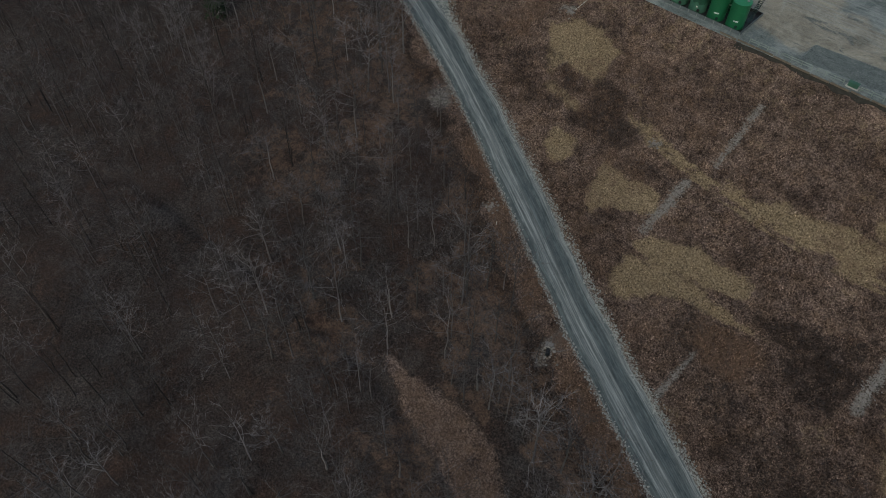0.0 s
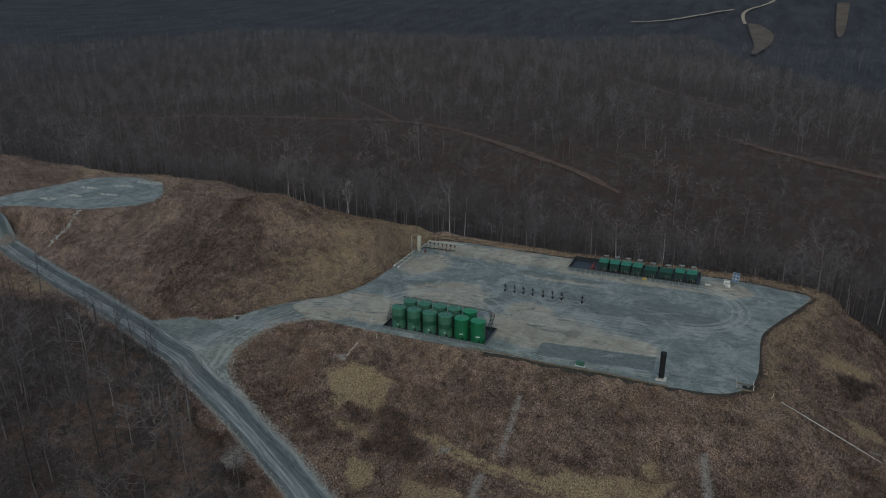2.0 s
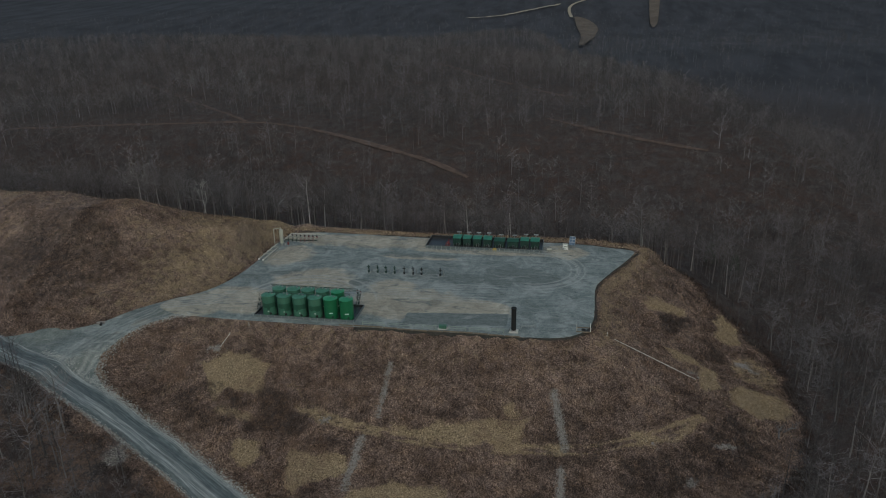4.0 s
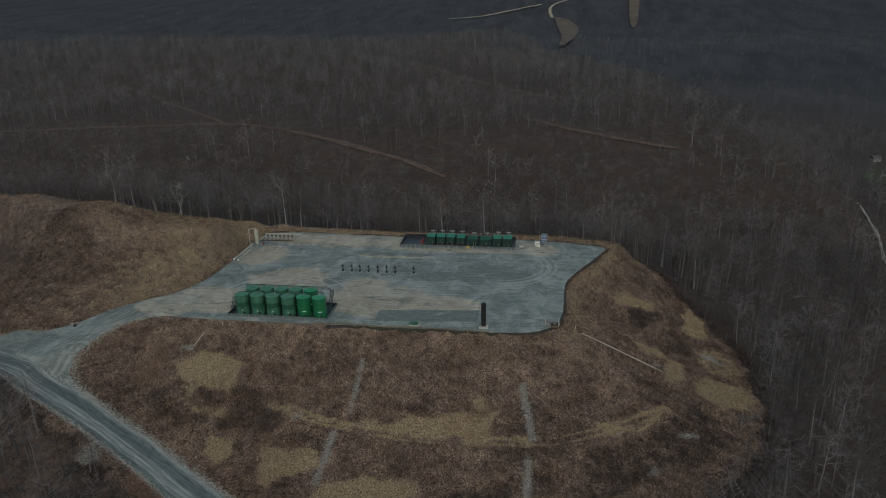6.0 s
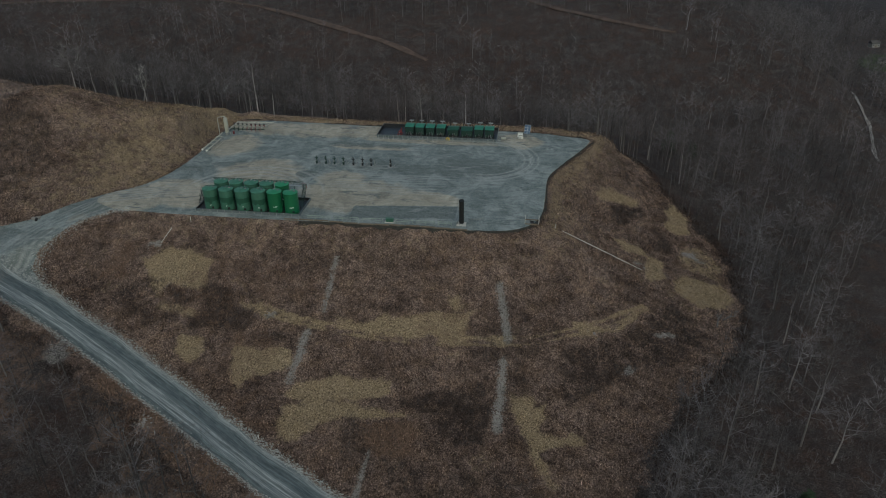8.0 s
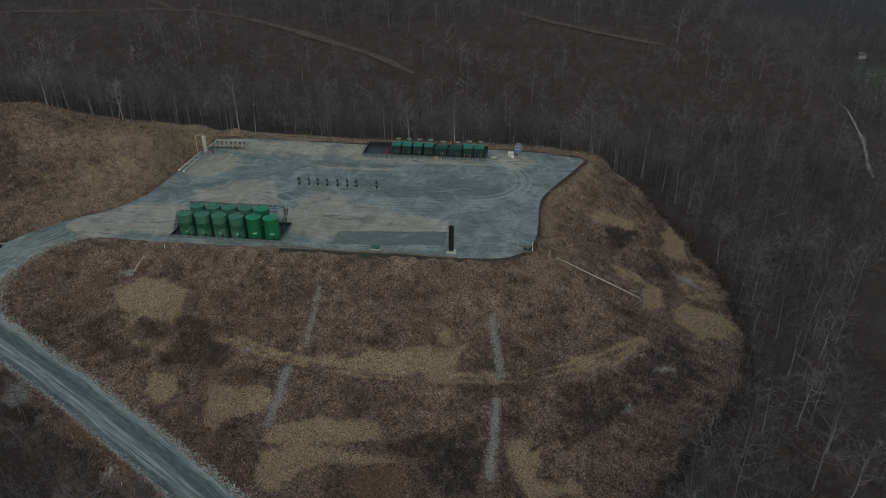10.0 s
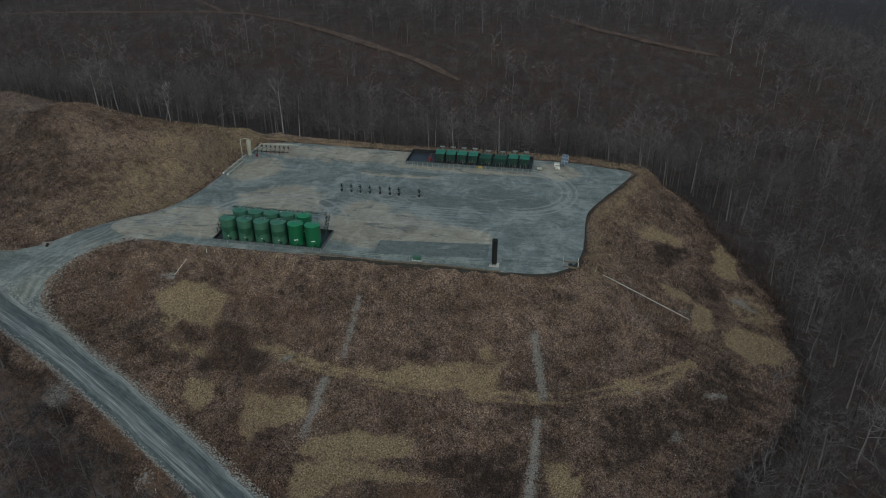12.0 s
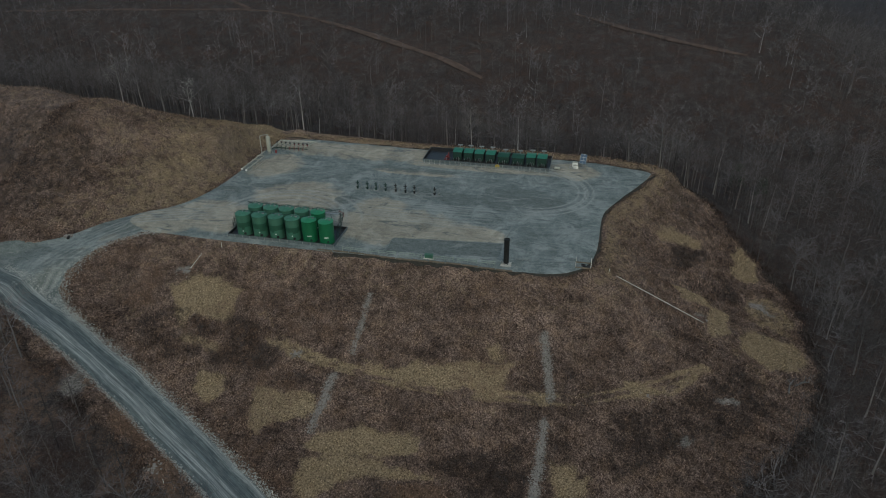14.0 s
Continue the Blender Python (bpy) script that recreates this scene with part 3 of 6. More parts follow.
    verge = (1 - smooth(9, 14, main + wob_x)) * smooth(3, 5, main) * (side < 0) * smooth(-110, -80, x) * smooth(0.45, 0.62, fractal(x, y, 11, 51))
    glade = patches([(1.0, GLADE)], 1.6, 0.5)
    sedge = np.maximum(np.maximum(sedge, verge * 0.8), glade * 0.52)
    brush = np.maximum(brush, 0.45 * (1 - smooth(0.2, 0.7, bench)) * smooth(0.35, 0.6, fractal(x, y, 6, 15)))
    creek = 1 - smooth(0.6, 1.8, line_dist(x, y, CREEK)[0] + 0.2 * wob_x)
    sedge = np.maximum(sedge, smooth(0.60, 0.75, fractal(x, y, 22, 41)) * 0.42)
    brush = np.maximum(brush * 0.9, creek)
    rough = fractal(x, y, 30, 23)
    brush = np.maximum(brush, smooth(0.62, 0.76, rough) * 0.42)
    straw = np.maximum(straw, smooth(0.66, 0.80, fractal(x, y, 9, 31)) * 0.34) * (1 - woods)
    woods = woods * (1 - glade)
    hollow = 0.52 * woods * (side < 0) * (1 - smooth(30, 85, main)) * smooth(0.36, 0.62, fractal(x, y, 9, 241)) * smooth(-120, -80, x)
    # the last weight grows with distance and brings in the haze-tinted treetops
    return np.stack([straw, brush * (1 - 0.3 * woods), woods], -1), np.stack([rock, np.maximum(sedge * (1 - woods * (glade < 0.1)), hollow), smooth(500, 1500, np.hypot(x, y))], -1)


CREEK = [(-90, -110), (-75.6, -106.7), (-71.2, -104), (-58, -101.9), (-50.6, -102.4), (-41.2, -101), (-32.5, -99.8), (-26, -98.3), (-18.6, -99.7), (-13.6, -98.4), (-7.6, -98.9), (0.3, -99.9), (9, -103), (18, -107)]
GLADE = [(-6, -96), (-1, -94.4), (4.4, -94.2), (12.4, -93.2), (18.7, -95), (25, -99.5), (26, -106), (19, -104.9), (13.4, -102.3), (8, -101), (2.5, -99)]
VALE = [(232, 250), (224, 228), (217.5, 207), (212.3, 185.5), (210.3, 170), (205.8, 154), (202, 142.5), (198, 128)]
TRAIL = [(-300, -8), (-275, -10), (-250, -16), (-229, -17.5), (-211.4, -12), (-195.6, -8.9), (-171.3, -7), (-145.7, -7.9), (-126, -9)]
RIDE = [(-420, 262), (-308, 260.8), (-224, 260.7), (-153, 269.5), (-119, 262.5), (-88.6, 250.5), (-40.4, 228), (-18, 217.6), (3, 204)]
RIDE_B = [(-352, 466), (-231, 347), (-185.6, 295), (-154, 269.6)]
RIDE_C = [(-266.7, 885), (-153.9, 689), (-64, 571.7), (-43.8, 519.6), (-13.6, 484.8), (21.3, 424.4), (44.6, 386.7), (64.8, 375.3)]
RIDE_D = [(41.2, 286.9), (55.7, 273.8), (67.6, 263.5), (80.7, 255.6), (96.5, 248.6), (114.5, 239.9), (130.8, 235.3)]
RIDES = [RIDE, RIDE_B, RIDE_C, RIDE_D]

# --- mesh helpers ---
def from_arrays(name, verts, faces, mats, parent=None, label="", smooth_shade=False):
    me = bpy.data.meshes.new(name)
    me.from_pydata(verts if isinstance(verts, list) else verts.tolist(), [], faces if isinstance(faces, list) else faces.tolist())
    for m in mats if isinstance(mats, (list, tuple)) else [mats]:
        me.materials.append(m)
    if smooth_shade:
        me.shade_smooth()
    ob = new(name, me)
    if parent is not None:
        ob.parent = parent
    return tagged(ob, label) if label else ob


def part(name, bm, material, parent, label="", smooth_shade=False):
    me = bpy.data.meshes.new(name)
    bm.to_mesh(me)
    bm.free()
    me.materials.append(material)
    if smooth_shade:
        me.shade_smooth()
    ob = new(name, me)
    ob.parent = parent
    return tagged(ob, label) if label else ob


def thing(name, x, y, z, label, category, group="", turn=0.0):
    ob = new(name)
    ob.empty_display_size = 0.3
    ob.matrix_basis = pose(x, y, z, 0, 0, turn)
    return tagged(ob, label, category, group)


def box(bm, c, s, rz=0.0, bevel=0.0, tilt=0.0):
    m = Matrix.Translation(c) @ Matrix.Rotation(radians(rz), 4, "Z") @ Matrix.Rotation(radians(tilt), 4, "X") @ Matrix.Diagonal((*s, 1))
    made = bmesh.ops.create_cube(bm, size=1, matrix=m)
    if bevel:
        edges = {e for v in made["verts"] for e in v.link_edges}
        bmesh.ops.bevel(bm, geom=list(edges), offset=bevel, segments=1, affect="EDGES")
    return bm


def rod(bm, a, b, r0, r1=None, n=8):
    a, b = Vector(a), Vector(b)
    m = Matrix.Translation((a + b) / 2) @ (b - a).to_track_quat("Z", "Y").to_matrix().to_4x4()
    bmesh.ops.create_cone(bm, cap_ends=True, segments=n, radius1=r0, radius2=r0 if r1 is None else r1, depth=(b - a).length, matrix=m)
    return bm


def pipe(bm, pts, r, n=8):
    for a, b in zip(pts, pts[1:]):
        rod(bm, a, b, r, r, n)
    for p in pts[1:-1]:
        bmesh.ops.create_icosphere(bm, subdivisions=1, radius=r * 1.12, matrix=Matrix.Translation(p))
    return bm


def lathe(bm, profile, n=24):
    """A turned shape round z from (radius, height) rows."""
    rings = []
    for r, h in profile:
        rings.append([bm.verts.new((r * math.cos(2 * math.pi * k / n), r * math.sin(2 * math.pi * k / n), h)) for k in range(n)])
    for a, b in zip(rings, rings[1:]):
        for k in range(n):
            bm.faces.new((a[k], a[(k + 1) % n], b[(k + 1) % n], b[k]))
    bm.faces.new(rings[0][::-1])
    bm.faces.new(rings[-1])
    return bm


def B():
    return bmesh.new()


# --- the ground: one sheet to the horizon ---
def axis(lo, hi, step, end_lo, end_hi, near=0):
    mid = list(np.arange(lo, hi + step / 2, step))
    left, right, d, p, q = [], [], step, lo, hi
    while p > end_lo:
        d = min(d * 1.075, 3.2) if lo - p < near else d * 1.075
        p -= min(d, 160)
        left.append(p)
    d = step
    while q < end_hi:
        d *= 1.075
        q += min(d, 160)
        right.append(q)
    return np.array(left[::-1] + mid + right)


gx, gy = axis(-112, 118, 0.8, -4600, 4600, 460), axis(-108.8, 74, 0.8, -1500, 4700)
GX, GY = np.meshgrid(gx, gy)
GZ = height(GX.ravel(), GY.ravel())
verts = np.stack([GX.ravel(), GY.ravel(), GZ], -1)
nx, ny = len(gx), len(gy)
ii = (np.arange(ny - 1)[:, None] * nx + np.arange(nx - 1)[None]).ravel()
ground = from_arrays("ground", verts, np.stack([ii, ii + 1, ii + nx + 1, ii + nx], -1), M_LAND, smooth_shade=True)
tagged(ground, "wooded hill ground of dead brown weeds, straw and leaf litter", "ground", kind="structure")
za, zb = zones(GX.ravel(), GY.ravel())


def store_zones(me, a, b):
    for name, w in (("zone", a), ("zone_b", b)):
        at = me.attributes.new(name, "FLOAT_COLOR", "POINT")
        at.data.foreach_set("color", np.concatenate([w, np.ones((len(w), 1))], 1).astype(np.float32).ravel())


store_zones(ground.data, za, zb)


# --- gravel pads and roads ---
def flat_sheet(name, poly, z, step, mat, label, category):
    """A gravelled platform with a rounded outline and a low skirt into the ground."""
    ring = rounded(poly + [poly[0]], 2)[:-1]
    xs, ys = [p[0] for p in ring], [p[1] for p in ring]
    gx, gy = (step * np.arange(math.floor(min(k) / step), math.ceil(max(k) / step) + 1) for k in (xs, ys))
    X, Y = np.meshgrid(gx, gy)
    d = poly_dist(X, Y, ring)
    e = 0.05
    gxd, gyd = (poly_dist(X + e, Y, ring) - d) / e, (poly_dist(X, Y + e, ring) - d) / e
    far = np.where(d > 0, d, 0)
    X, Y = X - gxd * far, Y - gyd * far
    Z = z + 0.03 * (fractal(X, Y, 6, 2) - 0.5) - np.where(d > 0, 0.1, 0)
    keep = d < step * 1.45
    idx = np.full(X.shape, -1)
    idx[keep] = np.arange(keep.sum())
    v = np.stack([X[keep], Y[keep], Z[keep]], -1)
    q = np.stack([idx[:-1, :-1], idx[:-1, 1:], idx[1:, 1:], idx[1:, :-1]], -1).reshape(-1, 4)
    ob = from_arrays(name, v, q[(q >= 0).all(1)], mat, smooth_shade=True)
    return tagged(ob, label, category, kind="structure"), v


pad, pv = flat_sheet("pavement", PAD, 0.08, 0.45, M_PAD, "grey compacted gravel well pad with tan worn areas", "gravel pad")
px, py = pv[:, 0], pv[:, 1]
edge_wob = (fractal(px, py, 7, 13) - 0.5) * 0.7


def ovals(rows):
    w = np.zeros(len(pv))
    for cx, cy, rx, ry in rows:
        w = np.maximum(w, 1 - smooth(0.6, 1.3, np.hypot((px - cx) / rx, (py - cy) / ry) + edge_wob))
    return w


tone = np.maximum(ovals([(14, 12, 17, 11), (33, 11, 12, 5), (7, 22, 8, 5), (-18, 22, 13, 11), (-34, 8, 14, 9), (-50, 0, 14, 8)]),
                  0.95 * ovals([(-10, 60, 30, 7), (30, 54, 28, 2.2), (56, 58, 8, 6), (10, 47, 14, 2), (-33, 44, 8, 10), (-38, 62, 6, 5)]))
slab = 1 - smooth(-0.6, 0.6, np.maximum(np.abs(px - 28.5) - 13.5, np.abs(py - 3.3 - 0.1 * (px - 28)) - 3.6))
tone = tone * (1 - slab) * (1 - (1 - smooth(3, 6, np.abs(py - 9))) * smooth(40, 46, px))
damp = np.maximum(np.maximum(slab * 0.75, ovals([(-39.2, 24.5, 4, 1.6), (-30.6, 28.6, 3.6, 1.4), (-3.7, 24.4, 3.5, 2.6)])), 0.55 * ovals([(10, 49, 18, 3), (43, 34, 16, 10), (24, 32, 18, 5)]))
for name, w in (("tone", tone), ("damp", damp)):
    pad.data.attributes.new(name, "FLOAT", "POINT").data.foreach_set("value", np.clip(w, 0, 1).astype(np.float32))

arc = np.hypot(px - 46, (py - 42) * 1.0)
wheel = np.zeros(len(pv))
for rad in (12.2, 13.9, 14.6, 16.3):
    wheel = np.maximum(wheel, np.exp(-((arc - rad) / 0.22) ** 2) * smooth(-6, 4, px - 46))
for cx, cy, rad in ((-17, 8, 16), (-17, 8, 18), (-15, 8, 13.5), (-15, 8, 20)):
    wheel = np.maximum(wheel, np.exp(-((np.hypot(px - cx, py - cy) - rad) / 0.35) ** 2) * smooth(2, 8, py - cy) * 0.8)
for k, off in enumerate((-3.4, -1.8, -0.2, 1.4, 3.0)):
    yy = 4 + 0.42 * (px + 50) + off - 0.004 * (px + 50) ** 2
    wheel = np.maximum(wheel, np.exp(-((py - yy) / 0.4) ** 2) * (1 - smooth(-44, -22, px)) * (0.4 + 0.6 * fractal(px, py, 8, 30 + k)))
for k in range(9):
    yy = 14.5 + 1.5 * k + 0.02 * px + 0.5 * np.sin(px / 9 + k)
    wheel = np.maximum(wheel, np.exp(-((py - yy) / 0.3) ** 2) * smooth(-2, 8, px) * (1 - smooth(30, 48, px)) * (0.25 + 0.7 * fractal(px, py, 8, k)))
pad.data.attributes.new("wheel", "FLOAT", "POINT").data.foreach_set("value", wheel.astype(np.float32))



def edge_strip(name, line, lo, hi, mat, label, lift):
    """A narrow sheet on the ground that follows a line at its right-hand side, from lo to hi metres out."""
    pts = np.array(resample(line, 0.7))
    t = np.gradient(pts, axis=0)
    t /= np.linalg.norm(t, axis=1, keepdims=True)
    nrm = np.stack([t[:, 1], -t[:, 0]], -1)
    wob = (vnoise(pts[:, 0], pts[:, 1], 2.2, 301) - 0.5)[:, None]
    outs = np.linspace(lo, hi, 5)[None] + wob * np.array([[0.3, 0.2, 0.3, 0.6, 1.1]])
    P = pts[:, None] + nrm[:, None] * outs[..., None]
    z = height(P[..., 0].ravel(), P[..., 1].ravel()).reshape(P.shape[:2]) + lift - np.array([0.02, 0.0, 0.0, 0.0, 0.08])[None]
    v = np.concatenate([P, z[..., None]], -1).reshape(-1, 3)
    i = (np.arange(len(pts) - 1)[:, None] * 5 + np.arange(4)[None]).ravel()
    return tagged(from_arrays(name, v, np.stack([i, i + 1, i + 6, i + 5], -1), mat, smooth_shade=True), label, "drain", kind="structure")


# dark sheet in the right-hand edge ditch, standing in for the bank's shade
edge_strip("trim_drain_shade", rounded(PAD[3:11], 2), 0.05, 0.50, M_SOIL_SHADE, "dark ditch strip along gravel edge, bank shade painted in", 0.12)
edge_strip("trim_drain_front", [(3.2, -4.5), (40, -4.3)], 0.0, 0.8, M_SOIL_SHADE, "dark damp drain before the railings", 0.12)
edge_strip("trim_edge_rear", rounded(PAD[11:18], 2), 0.1, 0.8, M_SOIL_SHADE, "dark narrow strip below the rear bank", 0.12)
pad_b, pv = flat_sheet("pavement_upper", PAD_B, 9.1, 1.5, M_PAD, "pale grey gravel clearing with heaps of light stone", "gravel pad")
pad_b.data.attributes.new("tone", "FLOAT", "POINT").data.foreach_set("value", (0.12 * fractal(pv[:, 0], pv[:, 1], 9, 3)).astype(np.float32))


def road_sheet(name, line, half, mat, label, lift=0.07, step=1.2, rag=0.7, size=5):
    pts = np.array(resample(line, step))
    half = pts[:, 2] if pts.shape[1] > 2 else half
    pts = pts[:, :2]
    t = np.gradient(pts, axis=0)
    t /= np.linalg.norm(t, axis=1, keepdims=True)
    nrm = np.stack([t[:, 1], -t[:, 0]], -1)
    across = np.linspace(-1, 1, 13)
    wide = half + (vnoise(pts[:, 0], pts[:, 1], size, 7) - 0.5) * rag
    P = pts[:, None] + nrm[:, None] * across[None, :, None] * wide[:, None, None]
    z = height(P[..., 0].ravel(), P[..., 1].ravel()).reshape(P.shape[:2])
    ruts = 0.05 * np.cos(across * 9.5) - 0.10 * np.abs(across) ** 6
    z = np.maximum(z, z[:, 6:7] * 0.5 + z * 0.5) + lift + ruts[None]
    v = np.concatenate([P, z[..., None]], -1).reshape(-1, 3)
    w = len(across)
    i = (np.arange(len(pts) - 1)[:, None] * w + np.arange(w - 1)[None]).ravel()
    ob = from_arrays(name, v, np.stack([i, i + 1, i + w + 1, i + w], -1), mat, smooth_shade=True)
    at = ob.data.attributes.new("across", "FLOAT", "POINT")
    at.data.foreach_set("value", np.tile((across + 1) / 2, len(pts)).astype(np.float32))
    run = np.concatenate([[0], np.cumsum(np.hypot(*np.diff(pts, axis=0).T))])
    ob.data.attributes.new("along", "FLOAT", "POINT").data.foreach_set("value", np.repeat(run, w).astype(np.float32))
    return tagged(ob, label, "road", kind="structure")


road_sheet("road", MAIN, 3.9, M_ROAD, "grey gravel access road with pale wheel tracks", 0.11)
MOUTH = [(-43, -3.2), (-48, -4.6), (-54, -7.8), (-58.3, -13.4), (-60.6, -18.6), (-59.6, -22.8), (-55, -27), (-49, -31), (-64, -29), (-78, -24), (-92, -19),
         (-92, -14.5), (-84.4, -13.2), (-76.3, -10.0), (-70, -5.2), (-64, 0.8), (-57, 5.8), (-50, 9.5), (-43, 12)]
side_road, mv = flat_sheet("road_access", MOUTH, 0.0, 0.8, M_PAD, "broad gravel side road curving up to the pad", "road")
sx, sy = mv[:, 0], mv[:, 1]
inside_pad = poly_dist(sx, sy, rounded(PAD + [PAD[0]], 2)[:-1])
mv[:, 2] = np.where(inside_pad < 0.8, np.minimum(height(sx, sy) + 0.05, 0.05), height(sx, sy) + 0.05) - 0.10 * (poly_dist(sx, sy, MOUTH) > 0.1)
side_road.data.vertices.foreach_set("co", mv.astype(np.float32).ravel())
side_road.data.update()
bend = np.hypot((sx + 44.0) / 1.0, (sy + 22.5) * 0.92)
lanes = np.zeros(len(sx))
for k, rad in enumerate((17.6, 19.2, 21.4, 23.0, 24.8, 26.2)):
    lanes = np.maximum(lanes, np.exp(-((bend - rad) / 0.28) ** 2) * (0.35 + 0.65 * fractal(sx, sy, 5, 207 + k)))
for name, w in (("tone", 0.04 + 0.24 * fractal(sx, sy, 6, 201) + 0.30 * np.exp(-((bend - 20) / 1.8) ** 2)), ("wheel", lanes), ("damp", 0.40 + 0.24 * smooth(0.36, 0.66, fractal(sx, sy, 7, 221)))):
    side_road.data.attributes.new(name, "FLOAT", "POINT").data.foreach_set("value", np.clip(w, 0, 1).astype(np.float32))
road_sheet("road_vale", VALE, 0.8, M_STONE, "pale stony track in the wooded valley", 0.5)
for name, line in (("road_ride", RIDE), ("road_ride_b", RIDE_B), ("road_ride_c", RIDE_C), ("road_ride_d", RIDE_D)):
    road_sheet(name, rounded(line, 2), 1.7 if line is not RIDE_C else 2.4, M_TRACK, "faint brown earth track through the leafless woods", 0.35, 4, 1.6, 13)
road_sheet("road_far", rounded([(-340, 2560), (-274.9, 2628), (-202.7, 2716), (-130.8, 2875), (-3.7, 3062)], 2), 7, M_DIRT, "far pale road across the hills", 6, 8)
road_sheet("road_far_d", rounded([(150, 3290), (103.4, 3178), (37.8, 3037), (32.5, 2908), (45.7, 2741)], 2), 6, M_DIRT, "far pale road winding down a hill", 6, 8)
road_sheet("road_far_b", rounded([(60, 2750, 8), (86, 2700, 26), (106, 2500, 40), (105, 2252, 22), (77, 1770, 7)], 2), 16, M_CLEARED, "far strip of cleared brown ground", 6, 12)
road_sheet("road_far_c", rounded([(404, 3240, 24), (395, 3141, 22), (346, 2630, 15), (333, 2503, 4)], 2), 5, M_CLEARED, "far cleared strip between woods", 6, 8)
road_sheet("road_upper", UPPER, 2.4, M_DIRT, "pale dirt road climbing along the ridge", 0.35)


# --- woods ---
def tube(V, F, a, b, r0, r1, n=4):
    a, b = np.asarray(a, float), np.asarray(b, float)
    w = b - a
    u = np.cross(w, (0.3, 0.5, 0.81))
    u /= np.linalg.norm(u) + 1e-9
    v = np.cross(w, u)
    v /= np.linalg.norm(v) + 1e-9
    k = len(V)
    for p, r in ((a, r0), (b, r1)):
        for j in range(n):
            c, s = math.cos(2 * math.pi * j / n), math.sin(2 * math.pi * j / n)
            V.append(tuple(p + r * (c * u + s * v)))
    for j in range(n):
        F.append((k + j, k + (j + 1) % n, k + n + (j + 1) % n, k + n + j))


def bare_tree(rng, h, limbs=13, twigs=10, trunk_sides=6, width=0.034, plain=False, sprigs=3, girth=0.011):
    """Trunk and crown of a leafless tree, as two lists of corners and faces."""
    TV, TF, CV, CF = [], [], [], []
    r = h * girth
    lean = rng.normal(0, 0.03, 2)
    pts = [np.array([0, 0, -0.4])]
    for k in range(1, 6):
        s = k / 5
        pts.append(np.array([lean[0] * h * s + rng.normal(0, 0.10), lean[1] * h * s + rng.normal(0, 0.10), h * 0.9 * s]))
    for k in range(0 if plain else 5):
        tube(TV, TF, pts[k], pts[k + 1], r * (1.15 - 0.19 * k), r * (1.15 - 0.19 * (k + 1)), trunk_sides if k < 3 else 4)

    def twig(a, way, length, w):
        k = len(CV)
        side = np.cross(way, rng.normal(0, 1, 3))
        side = side / (np.linalg.norm(side) + 1e-9) * w
        CV.extend([tuple(a - side), tuple(a + side), tuple(a + way * length)])
        CF.append((k, k + 1, k + 2))

    if plain:
        twig(pts[0], (pts[3] - pts[0]) / np.linalg.norm(pts[3] - pts[0]), h, r * 1.1)

    for q in range(limbs):
        s = 0.40 + 0.58 * (q + rng.random()) / limbs
        f = s * 5
        k = min(4, int(f))
        a = pts[k] + (pts[k + 1] - pts[k]) * (f - k)
        ang = q * 2.4 + rng.normal(0, 0.5)
        way = np.array([math.cos(ang), math.sin(ang), 0.28 + 0.65 * rng.random() + 0.9 * max(0, s - 0.7)])
        way /= np.linalg.norm(way)
        ln = h * (0.20 + 0.26 * rng.random()) * (1.32 - 0.75 * s)
        b = a + way * ln * 0.5
        way2 = way + rng.normal(0, 0.28, 3) + (0, 0, 0.18)
        way2 /= np.linalg.norm(way2)
        c = b + way2 * ln * 0.65
        rr = r * 0.36 * (1.2 - 0.6 * s)
        if plain or width > 0.04:
            twig(a, (c - a) / np.linalg.norm(c - a), np.linalg.norm(c - a), max(rr, width))
        else:
            tube(CV, CF, a, b, rr, rr * 0.6, 3)
            tube(CV, CF, b, c, rr * 0.6, rr * 0.2, 3)
        for _ in range(twigs):
            u = 0.3 + 0.7 * rng.random()
            o = a + (b - a) * (u / 0.5) if u < 0.5 else b + (c - b) * ((u - 0.5) / 0.5)
            w = way * 0.7 + rng.normal(0, 0.55, 3) + (0, 0, 0.12)
            w /= np.linalg.norm(w)
            sub = ln * (0.25 + 0.35 * rng.random())
            twig(o, w, sub, width)
            for _ in range(sprigs):
                v = w + rng.normal(0, 0.55, 3)
                v /= np.linalg.norm(v)
                twig(o + w * sub * rng.uniform(0.25, 0.95), v, sub * rng.uniform(0.35, 0.7), width * 0.55)
    return TV, TF, CV, CF


def in_woods(x, y):
    d = poly_dist(x, y, CLEAR)
    d = d + (fractal(x, y, 24, 131) - 0.45) * 34 * smooth(150, 200, -x) * (y < 40)
    ride = np.min([line_dist(x, y, k)[0] for k in RIDES], 0) - 3
    glade = poly_dist(x, y, GLADE)
    pines = np.minimum(np.hypot((x + 188) / 14, (y + 44) / 10), np.hypot((x + 152) / 8, (y + 30) / 6))
    return (d > 1.5) & (pines > 1) & (ride > 0) & (glade > 0.5) & (line_dist(x, y, CREEK)[0] > 2) & (line_dist(x, y, VALE)[0] > 4) & (np.hypot((x - 318) / 40, (y - 425) / 75) > 1)


